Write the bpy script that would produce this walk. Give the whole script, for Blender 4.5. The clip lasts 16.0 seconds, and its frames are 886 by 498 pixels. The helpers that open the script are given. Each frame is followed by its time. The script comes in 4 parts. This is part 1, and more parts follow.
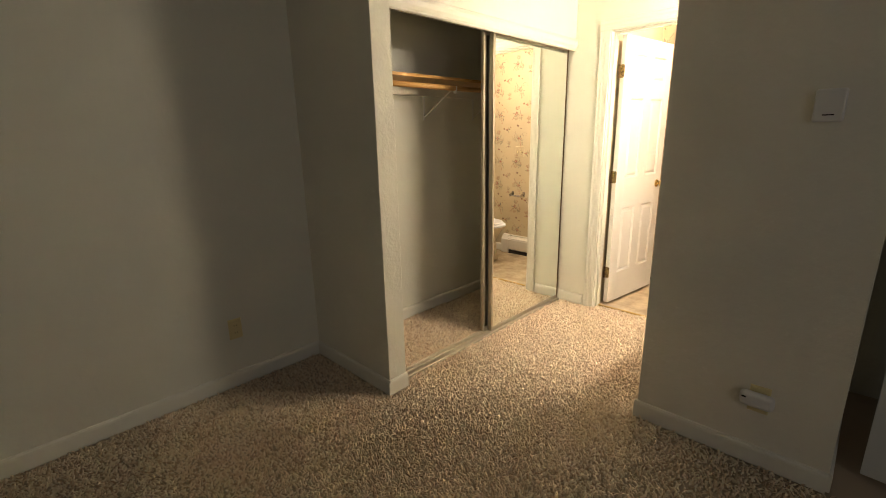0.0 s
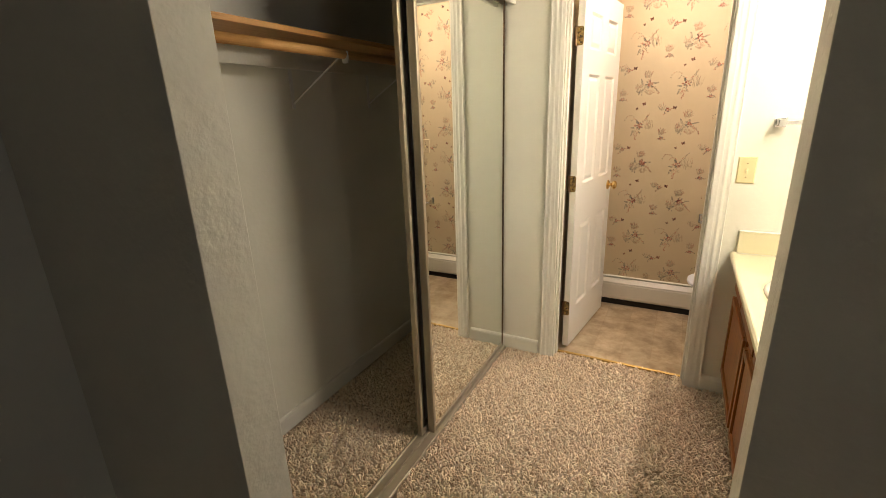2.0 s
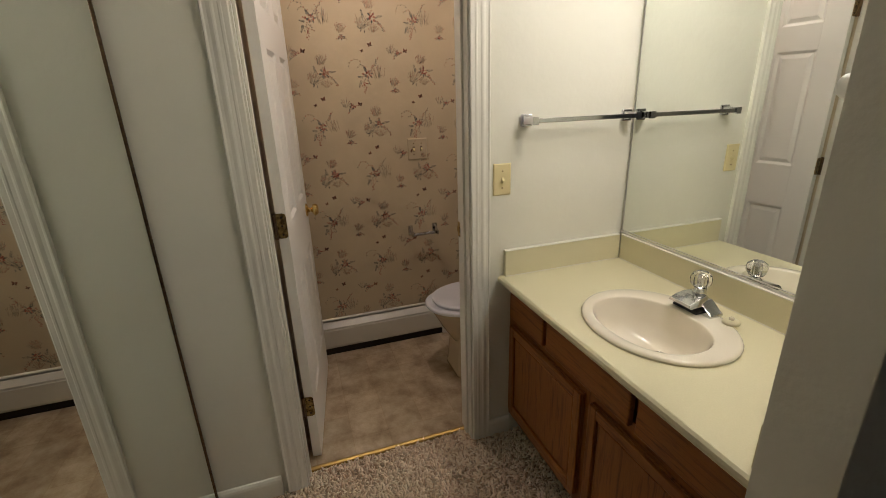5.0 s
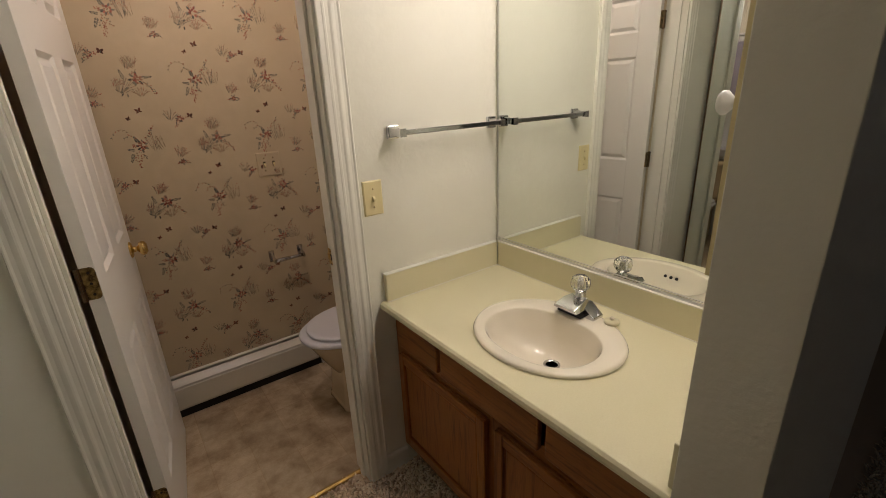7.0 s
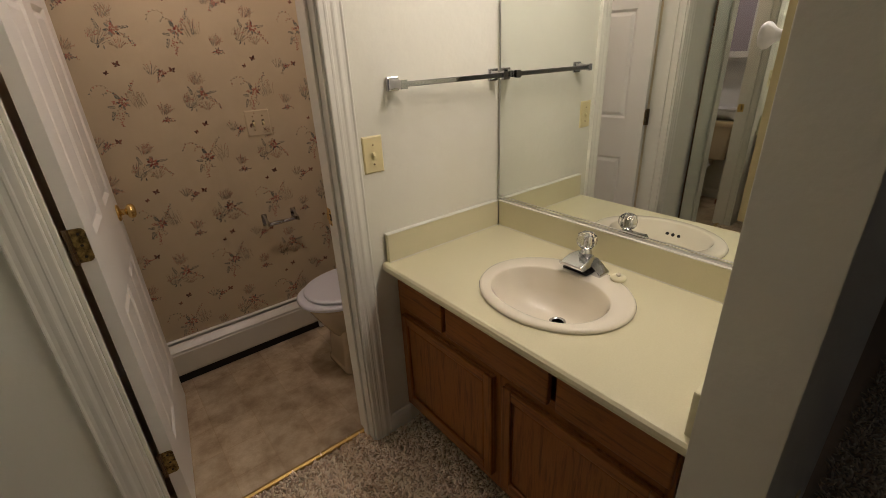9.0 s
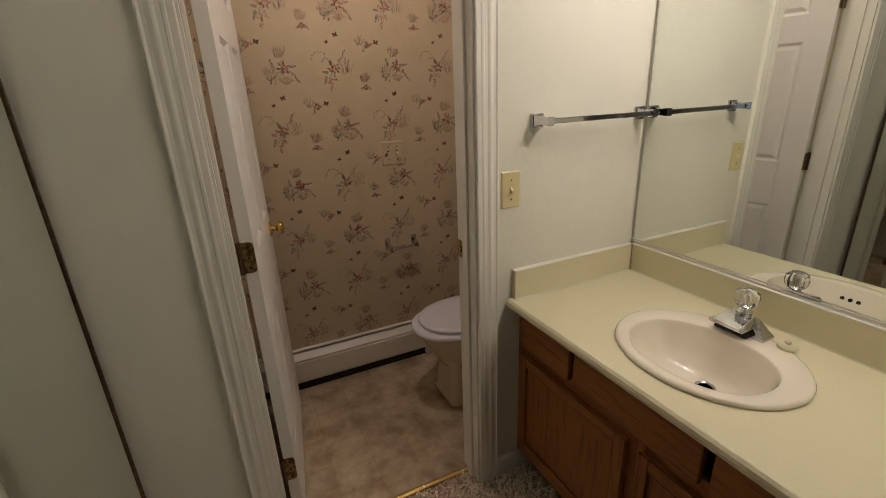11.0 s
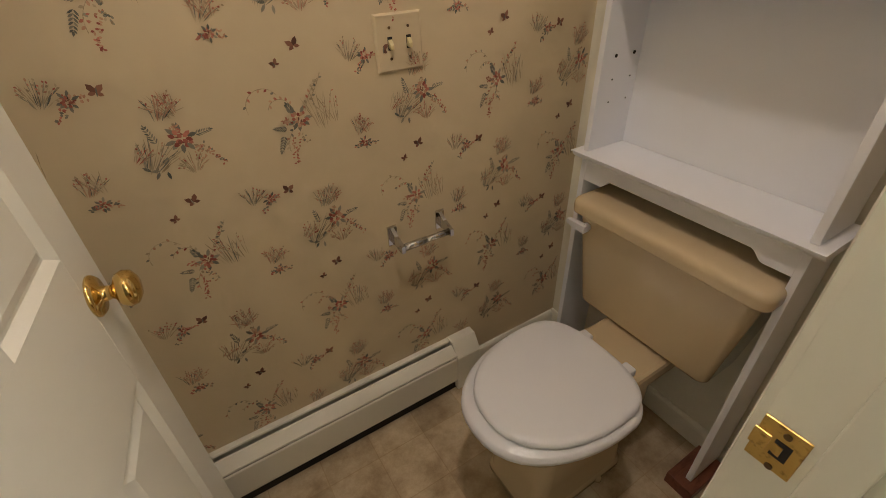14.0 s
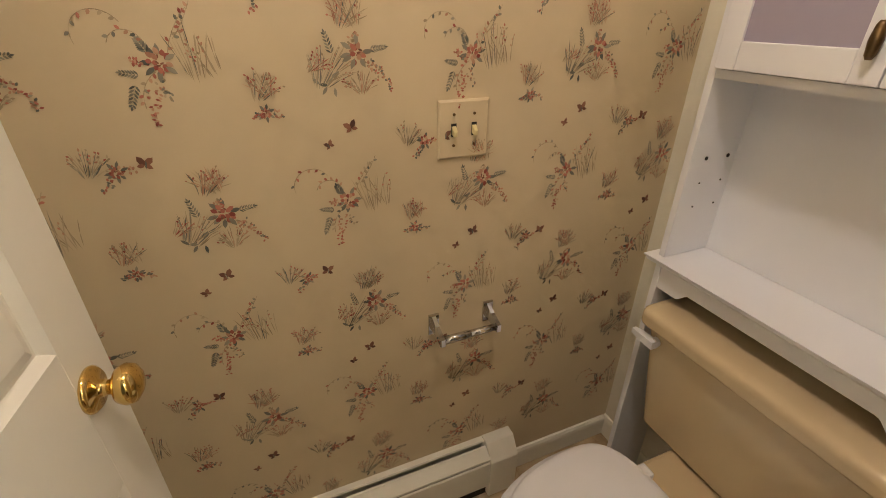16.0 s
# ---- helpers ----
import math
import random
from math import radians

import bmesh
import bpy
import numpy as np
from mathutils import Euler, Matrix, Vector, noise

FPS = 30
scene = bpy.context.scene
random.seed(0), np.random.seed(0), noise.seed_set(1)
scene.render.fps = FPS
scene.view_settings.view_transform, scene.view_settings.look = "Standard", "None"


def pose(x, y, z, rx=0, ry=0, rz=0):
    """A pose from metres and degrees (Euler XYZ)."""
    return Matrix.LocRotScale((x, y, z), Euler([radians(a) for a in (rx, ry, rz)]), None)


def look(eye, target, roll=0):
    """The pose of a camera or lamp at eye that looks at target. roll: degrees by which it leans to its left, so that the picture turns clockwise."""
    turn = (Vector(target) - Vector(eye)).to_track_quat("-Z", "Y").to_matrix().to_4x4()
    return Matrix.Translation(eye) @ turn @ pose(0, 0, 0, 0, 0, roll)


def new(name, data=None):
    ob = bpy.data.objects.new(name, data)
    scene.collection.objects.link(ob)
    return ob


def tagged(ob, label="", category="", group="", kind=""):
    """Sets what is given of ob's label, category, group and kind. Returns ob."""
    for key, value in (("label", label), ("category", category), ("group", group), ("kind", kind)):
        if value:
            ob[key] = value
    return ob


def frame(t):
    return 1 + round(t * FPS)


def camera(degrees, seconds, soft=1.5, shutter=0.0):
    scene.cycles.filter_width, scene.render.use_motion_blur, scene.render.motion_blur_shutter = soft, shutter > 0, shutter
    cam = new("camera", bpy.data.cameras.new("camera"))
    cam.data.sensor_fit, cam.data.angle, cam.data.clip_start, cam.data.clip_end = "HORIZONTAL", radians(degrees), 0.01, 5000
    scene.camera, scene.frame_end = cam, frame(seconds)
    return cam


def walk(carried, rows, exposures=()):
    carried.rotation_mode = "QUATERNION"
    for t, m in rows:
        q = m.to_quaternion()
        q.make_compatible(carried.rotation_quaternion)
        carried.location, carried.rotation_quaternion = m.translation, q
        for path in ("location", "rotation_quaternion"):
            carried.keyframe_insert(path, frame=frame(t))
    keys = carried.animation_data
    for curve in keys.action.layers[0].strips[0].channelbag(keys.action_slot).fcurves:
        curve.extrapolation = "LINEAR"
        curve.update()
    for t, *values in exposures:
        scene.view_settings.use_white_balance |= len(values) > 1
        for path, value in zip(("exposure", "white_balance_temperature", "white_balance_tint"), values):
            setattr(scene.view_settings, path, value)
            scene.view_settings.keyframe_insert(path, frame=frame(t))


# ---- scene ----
cam = camera(89.85, 16.0, soft=0.8)
PATH = [
    (0, (0.297, 0.323, 1.344), (-1.057, 1.706, 0.841), -1.15),
    (0.5, (0.098, 0.569, 1.351), (-1.182, 2.014, 0.828), -1.51),
    (1, (-0.100, 0.770, 1.360), (-1.306, 2.272, 0.822), -1.80),
    (1.5, (-0.343, 0.994, 1.386), (-1.435, 2.574, 0.829), -1.98),
    (2, (-0.597, 1.132, 1.405), (-1.508, 2.812, 0.816), -2.06),
    (2.5, (-0.791, 1.260, 1.403), (-1.515, 3.017, 0.780), -2.15),
    (3, (-0.911, 1.443, 1.401), (-1.446, 3.249, 0.729), -2.44),
    (3.5, (-1.027, 1.565, 1.393), (-1.324, 3.413, 0.688), -2.40),
    (4, (-1.110, 1.668, 1.406), (-1.139, 3.538, 0.697), -2.37),
    (4.5, (-1.086, 1.846, 1.410), (-0.795, 3.702, 0.724), -2.04),
    (5, (-1.059, 2.041, 1.406), (-0.462, 3.835, 0.756), -1.85),
    (5.2, (-1.062, 2.113, 1.404), (-0.358, 3.871, 0.761), -2.04),
    (7.3, (-1.003, 2.217, 1.437), (0.126, 3.714, 0.740), -2.52),
    (7.5, (-1.008, 2.226, 1.431), (0.126, 3.706, 0.708), -2.46),
    (8, (-1.012, 2.232, 1.405), (0.112, 3.681, 0.607), -2.54),
    (8.2, (-1.020, 2.242, 1.392), (0.109, 3.671, 0.566), -2.56),
    (10.3, (-1.050, 2.270, 1.420), (-0.089, 3.879, 0.720), -2.68),
    (10.5, (-1.078, 2.286, 1.412), (-0.166, 3.934, 0.739), -2.54),
    (11, (-1.117, 2.344, 1.411), (-0.321, 4.053, 0.743), -2.36),
    (11.5, (-1.046, 2.483, 1.398), (-0.353, 4.220, 0.691), -2.26),
    (12, (-0.937, 2.690, 1.384), (-0.292, 4.424, 0.624), -2.26),
    (12.5, (-0.916, 2.975, 1.353), (-0.246, 4.667, 0.521), -2.13),
    (13, (-0.898, 3.218, 1.341), (-0.178, 4.832, 0.404), -2.59),
    (13.5, (-0.850, 3.427, 1.317), (-0.066, 4.931, 0.257), -2.69),
    (14, (-0.846, 3.543, 1.307), (0.001, 4.953, 0.169), -2.19),
    (14.5, (-0.848, 3.584, 1.299), (0.042, 4.951, 0.142), -1.50),
    (15, (-0.854, 3.591, 1.301), (0.044, 4.975, 0.171), -0.76),
    (15.5, (-0.841, 3.613, 1.304), (0.029, 5.081, 0.260), 0.34),
    (16, (-0.769, 3.659, 1.342), (-0.076, 5.278, 0.395), 0.46),
]
EXPOSURE = [
    (0, 1.74, 6950, 9), (1, 1.52, 6850, 10), (2, 1.0, 6450, 10), (3, 0.3, 6050, 10), (4, 0.15, 5800, 9), (4.5, -0.05, 5750, 9), (5, -0.38, 5900, 10), (7.5, -0.53, 6100, 15),
    (11, -0.67, 6100, 15), (12, -0.67, 6050, 12), (13, -0.62, 6100, 7), (13.5, -0.2, 6050, 4), (14, 0.2, 6150, 3), (16, 0.52, 6450, 4)]
walk(cam, [(t, look(eye, target, roll)) for t, eye, target, roll in PATH], EXPOSURE)

# ---------------------------------------------------------------- world and light
world = bpy.data.worlds.new("night")
scene.world = world
world.use_nodes = True
world.node_tree.nodes["Background"].inputs[0].default_value = (0.05, 0.07, 0.12, 1)
world.node_tree.nodes["Background"].inputs[1].default_value = 0.02
BULB_POWER, DOME_POWER, WINDOW_FILL_POWER = 58.0, 170.0, 2.0
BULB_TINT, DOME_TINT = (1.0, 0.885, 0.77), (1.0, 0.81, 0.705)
# Lamp added in an assumed, unseen window to lift the bedroom light.
window_fill = bpy.data.lights.new("assumed_window_fill", "AREA")
window_fill.shape, window_fill.size, window_fill.size_y, window_fill.energy, window_fill.color = "RECTANGLE", 1.15, 1.05, WINDOW_FILL_POWER, (0.84, 0.90, 1.0)
window_fill_lamp = new("assumed_window_fill", window_fill)
window_fill_lamp.matrix_world = look((2.76, 0.15, 1.45), (0.0, 0.15, 1.45))

# ---------------------------------------------------------------- plan, in metres
XW, XE = -2.112, 0.212            # far wall of bedroom and closet, wall behind vanity and toilet
YC0, YC1 = 1.628, 1.743          # closet end wall
XC = -1.398                      # closet front
YH, YB = 3.487, 3.602            # wall between hall and bathroom
DL, DR, DT = -1.154, -0.474, 1.992   # bathroom doorway
YP0, YP1, XP = 2.329, 2.450, -0.365  # partition beside the vanity
XPE = 0.345
YW = 4.462                       # papered wall
CEIL = 2.44
CTR = 0.741                      # vanity top


# ---------------------------------------------------------------- materials
def material(name, colour, rough=0.6, metal=0.0, coat=0.0):
    m = bpy.data.materials.new(name)
    m.use_nodes = True
    b = m.node_tree.nodes["Principled BSDF"]
    b.inputs["Base Color"].default_value = (*colour, 1)
    b.inputs["Roughness"].default_value = rough
    b.inputs["Metallic"].default_value = metal
    b.inputs["Coat Weight"].default_value = coat
    return m


def node(m, kind, **values):
    n = m.node_tree.nodes.new(kind)
    for k, v in values.items():
        n.inputs[k.replace("_", " ")].default_value = v
    return n


def wire(m, a, out, b, inp):
    m.node_tree.links.new(a.outputs[out], b.inputs[inp])


def coords(m, stretch=(1, 1, 1)):
    c = m.node_tree.nodes.new("ShaderNodeTexCoord")
    mp = m.node_tree.nodes.new("ShaderNodeMapping")
    mp.inputs["Scale"].default_value = stretch
    wire(m, c, "Object", mp, "Vector")
    return mp


def ramp(m, src, out, stops):
    r = m.node_tree.nodes.new("ShaderNodeValToRGB")
    el = r.color_ramp.elements
    while len(el) < len(stops):
        el.new(0.5)
    for e, (p, c) in zip(el, stops):
        e.position, e.color = p, (*c, 1)
    wire(m, src, out, r, "Fac")
    return r


def bumpy(m, layers, stretch=(1, 1, 1)):
    """Relief from noise layers of (scale, strength, distance)."""
    mp, last = coords(m, stretch), None
    b = m.node_tree.nodes["Principled BSDF"]
    for scale, strength, dist in layers:
        n = node(m, "ShaderNodeTexNoise", Scale=scale, Detail=4.0)
        wire(m, mp, "Vector", n, "Vector")
        bp = node(m, "ShaderNodeBump", Strength=strength, Distance=dist)
        wire(m, n, "Fac", bp, "Height")
        if last:
            wire(m, last, "Normal", bp, "Normal")
        last = bp
    wire(m, last, "Normal", b, "Normal")


def stained(m, scale, stops, stretch=(1, 1, 1), detail=5.0):
    mp = coords(m, stretch)
    n = node(m, "ShaderNodeTexNoise", Scale=scale, Detail=detail, Roughness=0.6)
    wire(m, mp, "Vector", n, "Vector")
    r = ramp(m, n, "Fac", stops)
    wire(m, r, "Color", m.node_tree.nodes["Principled BSDF"], "Base Color")
    return r


def paint(name, colour, rough=0.55, peel=0.25, spread=0.05):
    m = material(name, colour, rough)
    lo = tuple(c * (1 - spread) for c in colour)
    stained(m, 2.2, [(0.3, lo), (0.7, colour)])
    if peel > 0.06:
        bumpy(m, [(34, peel * 1.5, 0.008), (80, peel, 0.003), (190, peel * 0.5, 0.0015)])
    else:
        bumpy(m, [(14, peel * 3, 0.002)])
    return m


M_WALL = paint("cream_wall_paint", (0.775, 0.745, 0.640), 0.6, 0.20)
M_SMOOTH = paint("smooth_cream_paint", (0.775, 0.750, 0.640), 0.55, 0.07)
M_CEIL = paint("ceiling_paint", (0.72, 0.71, 0.66), 0.8, 0.5)
M_TRIM = paint("white_trim_paint", (0.79, 0.76, 0.665), 0.35, 0.015, 0.03)
M_DOOR = paint("white_door_paint", (0.79, 0.765, 0.70), 0.38, 0.05, 0.03)
M_WHITE = paint("white_laminate", (0.79, 0.80, 0.85), 0.35, 0.02, 0.03)
M_PAPER = material("cream_wallpaper", (0.62, 0.53, 0.335), 0.55)
stained(M_PAPER, 1.3, [(0.3, (0.605, 0.498, 0.325)), (0.75, (0.675, 0.566, 0.380))])
bumpy(M_PAPER, [(260, 0.12, 0.001), (9, 0.06, 0.004)])
M_BACK = material("carpet_backing", (0.50, 0.385, 0.275), 0.95)
M_VINYL = material("vinyl_floor", (0.5, 0.42, 0.32), 0.42)
M_CHROME = material("chrome", (0.60, 0.60, 0.62), 0.07, 1.0)
M_NICKEL = material("aged_chrome", (0.62, 0.60, 0.57), 0.28, 1.0)
bumpy(M_NICKEL, [(90, 0.1, 0.001)])
M_BRASS = material("polished_brass", (0.74, 0.53, 0.20), 0.09, 1.0)
M_OLDBRASS = material("spotted_brass", (0.60, 0.40, 0.12), 0.3, 1.0)
stained(M_OLDBRASS, 90, [(0.28, (0.22, 0.13, 0.045)), (0.46, (0.62, 0.42, 0.13))])
M_HINGE = material("aged_hinge_brass", (0.34, 0.24, 0.09), 0.34, 1.0)
stained(M_HINGE, 70, [(0.38, (0.07, 0.048, 0.022)), (0.62, (0.36, 0.255, 0.095))])
M_STRIP = material("worn_gold_strip", (0.50, 0.34, 0.11), 0.45, 1.0)
M_BRONZE = material("tarnished_brass_and_gap_shade", (0.30, 0.19, 0.085), 0.36, 1.0)
stained(M_BRONZE, 60, [(0.35, (0.13, 0.085, 0.05)), (0.75, (0.24, 0.16, 0.08))])
M_CHAMP = material("champagne_aluminium", (0.45, 0.385, 0.285), 0.44, 0.5)
bumpy(M_CHAMP, [(30, 0.05, 0.001)], (1, 1, 0.05))
M_DARK = material("dark_gap", (0.02, 0.018, 0.015), 0.8)
M_MIRROR = material("mirror_glass", (0.85, 0.88, 0.835), 0.012, 1.0)
M_LAMIN = material("cream_laminate", (0.70, 0.645, 0.43), 0.3)
stained(M_LAMIN, 240, [(0.3, (0.68, 0.625, 0.41)), (0.7, (0.72, 0.665, 0.45))])
M_EDGE = material("brown_laminate_seam", (0.14, 0.09, 0.04), 0.6)
M_SINK = material("bone_porcelain", (0.82, 0.745, 0.605), 0.06, 0.0, 0.6)
M_TOILET = material("tan_porcelain", (0.56, 0.45, 0.290), 0.12, 0.0, 0.5)
M_SEAT = material("white_toilet_seat", (0.75, 0.75, 0.79), 0.28)
M_IVORY = material("ivory_plastic", (0.70, 0.60, 0.32), 0.35)
M_PLASTIC = material("white_plastic", (0.72, 0.71, 0.68), 0.4)
M_GLASS = material("clear_acrylic", (0.97, 0.97, 0.97), 0.04)
M_GLASS.node_tree.nodes["Principled BSDF"].inputs["Transmission Weight"].default_value = 0.95
M_PANE = material("frosted_pane", (0.36, 0.33, 0.43), 0.35)
M_BULB = material("lit_bulb", (1, 1, 1), 0.4)
M_DOME = material("lit_dome", (1, 1, 1), 0.4)
for mm, tint, power in ((M_BULB, BULB_TINT, BULB_POWER), (M_DOME, DOME_TINT, DOME_POWER)):
    bb = mm.node_tree.nodes["Principled BSDF"]
    bb.inputs["Emission Color"].default_value = (*tint, 1)
    bb.inputs["Emission Strength"].default_value = power


def wood(name, dark, light, stretch, rough=0.4, scale=9.0):
    m = material(name, light, rough)
    mp = coords(m, stretch)
    n = node(m, "ShaderNodeTexNoise", Scale=scale, Detail=8.0, Roughness=0.65, Distortion=0.6)
    wire(m, mp, "Vector", n, "Vector")
    r = ramp(m, n, "Fac", [(0.32, dark), (0.52, light), (0.72, tuple(c * 0.8 for c in light))])
    wire(m, r, "Color", m.node_tree.nodes["Principled BSDF"], "Base Color")
    bp = node(m, "ShaderNodeBump", Strength=0.18, Distance=0.001)
    wire(m, n, "Fac", bp, "Height")
    wire(m, bp, "Normal", m.node_tree.nodes["Principled BSDF"], "Normal")
    m.node_tree.nodes["Principled BSDF"].inputs["Specular IOR Level"].default_value = 0.25
    return m


M_OAK_V = wood("oak_upright_grain", (0.135, 0.046, 0.010), (0.285, 0.106, 0.023), (9, 9, 0.6))
M_OAK_H = wood("oak_level_grain", (0.135, 0.046, 0.010), (0.285, 0.106, 0.023), (9, 0.6, 9))
M_PINE = wood("varnished_pine", (0.42, 0.20, 0.06), (0.62, 0.34, 0.12), (9, 0.4, 9), 0.4)
M_REDWOOD = wood("red_brown_wood", (0.10, 0.035, 0.02), (0.19, 0.07, 0.04), (2, 9, 9), 0.5)

# mottled vinyl with faint square tiles
mp = coords(M_VINYL)
n1 = node(M_VINYL, "ShaderNodeTexNoise", Scale=7.0, Detail=7.0, Roughness=0.7)
wire(M_VINYL, mp, "Vector", n1, "Vector")
r1 = ramp(M_VINYL, n1, "Fac", [(0.32, (0.30, 0.212, 0.122)), (0.5, (0.51, 0.395, 0.255)), (0.68, (0.69, 0.575, 0.405))])
bk = node(M_VINYL, "ShaderNodeTexBrick", Scale=1.0, Mortar_Size=0.0022, Mortar_Smooth=0.6, Brick_Width=0.16, Row_Height=0.16)
bk.offset = 0.0
bk.inputs["Color1"].default_value = (1, 1, 1, 1)
bk.inputs["Color2"].default_value = (0.78, 0.77, 0.75, 1)
bk.inputs["Mortar"].default_value = (0.80, 0.76, 0.70, 1)
wire(M_VINYL, mp, "Vector", bk, "Vector")
mx = M_VINYL.node_tree.nodes.new("ShaderNodeMix")
mx.data_type, mx.blend_type = "RGBA", "MULTIPLY"
mx.inputs[0].default_value = 1.0
M_VINYL.node_tree.links.new(r1.outputs["Color"], mx.inputs[6])
M_VINYL.node_tree.links.new(bk.outputs["Color"], mx.inputs[7])
M_VINYL.node_tree.links.new(mx.outputs[2], M_VINYL.node_tree.nodes["Principled BSDF"].inputs["Base Color"])
bumpy(M_VINYL, [(60, 0.15, 0.001), (12, 0.1, 0.002)])

# carpet yarn, each tuft its own shade
M_YARN = material("beige_yarn", (0.4, 0.33, 0.25), 0.95)
gi = M_YARN.node_tree.nodes.new("ShaderNodeNewGeometry")
yr = ramp(M_YARN, gi, "Random Per Island", [(0.0, (0.54, 0.37, 0.24)), (0.10, (0.70, 0.52, 0.355)), (0.40, (0.88, 0.70, 0.50)), (1.0, (0.97, 0.835, 0.65))])
wire(M_YARN, yr, "Color", M_YARN.node_tree.nodes["Principled BSDF"], "Base Color")


# ---------------------------------------------------------------- mesh helpers
def part(name, bm, mat, parent=None, label="", smooth=False):
    """Links a bmesh as one mesh object, under a thing or a part."""
    bmesh.ops.recalc_face_normals(bm, faces=bm.faces)
    me = bpy.data.meshes.new(name)
    bm.to_mesh(me)
    bm.free()
    me.materials.append(mat)
    if smooth:
        for p in me.polygons:
            p.use_smooth = True
    ob = new(name, me)
    if parent:
        ob.parent = parent
    if label:
        tagged(ob, label)
    return ob


def thing(name, label, category, group="", kind="", at=(0, 0, 0)):
    ob = new(name)
    ob.empty_display_size = 0.05
    ob.location = at
    return tagged(ob, label, category, group, kind)


def box(x0, x1, y0, y1, z0, z1, bevel=0.0, seg=2, bm=None):
    b = bmesh.new()
    bmesh.ops.create_cube(b, size=1, matrix=Matrix.Translation(((x0 + x1) / 2, (y0 + y1) / 2, (z0 + z1) / 2)) @ Matrix.Diagonal((abs(x1 - x0), abs(y1 - y0), abs(z1 - z0), 1)))
    if bevel:
        bmesh.ops.bevel(b, geom=list(b.edges), offset=bevel, segments=seg, profile=0.5, affect="EDGES")
    return joined(bm, b)


def joined(bm, b):
    if bm is None:
        return b
    me = bpy.data.meshes.new("tmp")
    b.to_mesh(me)
    b.free()
    bm.from_mesh(me)
    bpy.data.meshes.remove(me)
    return bm


def rod(p, q, r, r2=None, sides=16, bm=None):
    """A round bar from p to q."""
    p, q = Vector(p), Vector(q)
    b = bmesh.new()
    turn = (q - p).to_track_quat("Z", "Y").to_matrix().to_4x4()
    bmesh.ops.create_cone(b, cap_ends=True, segments=sides, radius1=r, radius2=r if r2 is None else r2, depth=(q - p).length, matrix=Matrix.Translation((p + q) / 2) @ turn)
    return joined(bm, b)


def lathe(profile, at=(0, 0, 0), axis=(0, 0, 1), sides=24, bm=None):
    """A turned shape from (radius, height) pairs along an axis."""
    b = bmesh.new()
    m = Matrix.Translation(at) @ Vector(axis).to_track_quat("Z", "Y").to_matrix().to_4x4()
    rings = []
    for r, h in profile:
        rings.append([b.verts.new(m @ Vector((r * math.cos(2 * math.pi * i / sides), r * math.sin(2 * math.pi * i / sides), h))) for i in range(sides)])
    for a, c in zip(rings, rings[1:]):
        for i in range(sides):
            b.faces.new((a[i], a[(i + 1) % sides], c[(i + 1) % sides], c[i]))
    b.faces.new(rings[0])
    b.faces.new(rings[-1])
    return joined(bm, b)


def loft(rings, bm=None, cap0=True, cap1=True):
    """Skin over rings of points, all of one length."""
    b = bmesh.new()
    vs = [[b.verts.new(p) for p in ring] for ring in rings]
    k = len(vs[0])
    for a, c in zip(vs, vs[1:]):
        for i in range(k):
            b.faces.new((a[i], a[(i + 1) % k], c[(i + 1) % k], c[i]))
    if cap0:
        b.faces.new(vs[0])
    if cap1:
        b.faces.new(vs[-1])
    return joined(bm, b)


def prism(outline, axis, a, b_, bm=None, bevel=0.0):
    """An outline in the plane across an axis, drawn out from a to b_. x: outline is (y, z); y: (x, z); z: (x, y)."""
    put = {"x": lambda u, v, w: (w, u, v), "y": lambda u, v, w: (u, w, v), "z": lambda u, v, w: (u, v, w)}[axis]
    b = loft([[put(u, v, w) for u, v in outline] for w in (a, b_)])
    if bevel:
        bmesh.ops.bevel(b, geom=list(b.edges), offset=bevel, segments=2, profile=0.5, affect="EDGES")
    return joined(bm, b)


def oval(cx, cy, rx, ry, z, n=40, p=2.0):
    out = []
    for i in range(n):
        a = 2 * math.pi * i / n
        c, s = math.cos(a), math.sin(a)
        out.append((cx + rx * math.copysign(abs(c) ** (2 / p), c), cy + ry * math.copysign(abs(s) ** (2 / p), s), z))
    return out


def setting(name, bm, mat, label, category, smooth=False):
    return tagged(part(name, bm, mat, None, "", smooth), label, category, "", "structure")


# ---------------------------------------------------------------- walls, floors, ceiling
setting("wall_west", box(XW - 0.12, XW, -1.8, YW + 0.12, -0.02, CEIL), M_SMOOTH, "cream painted wall of bedroom and closet", "wall")
setting("wall_closet_end", box(XW, XC, YC0, YC1, -0.02, CEIL, 0.002), M_WALL, "cream textured end wall of the closet", "wall")
XF = XC - 0.022                   # fascia plane
setting("wall_closet_header", box(XC - 0.115, XF, YC1, YH, 1.980, CEIL), M_WALL, "cream wall above the closet doors", "wall")
hall = [(XW, -0.02), (DL - 0.02, -0.02), (DL - 0.02, DT + 0.02), (DR + 0.02, DT + 0.02), (DR + 0.02, -0.02), (XE, -0.02), (XE, CEIL), (XW, CEIL)]
setting("wall_north", prism(hall, "y", YH, YB), M_SMOOTH, "cream wall with the bathroom doorway", "wall")
setting("wall_east", box(XE, XPE, YP1, YW + 0.12, -0.02, CEIL), M_WALL, "cream wall behind vanity and toilet", "wall")
setting("wall_partition", box(XP, XPE, YP0, YP1, -0.02, CEIL, 0.002), M_WALL, "cream textured partition between bedroom and vanity", "wall")
# Unseen wall, set close behind the door so its hinge gap stays dark.
setting("wall_bathroom_blocker", box(-1.320, -1.164, YB, YW, -0.02, CEIL), M_PAPER, "added cream papered wall that keeps the gap behind the bathroom door dark", "wall")
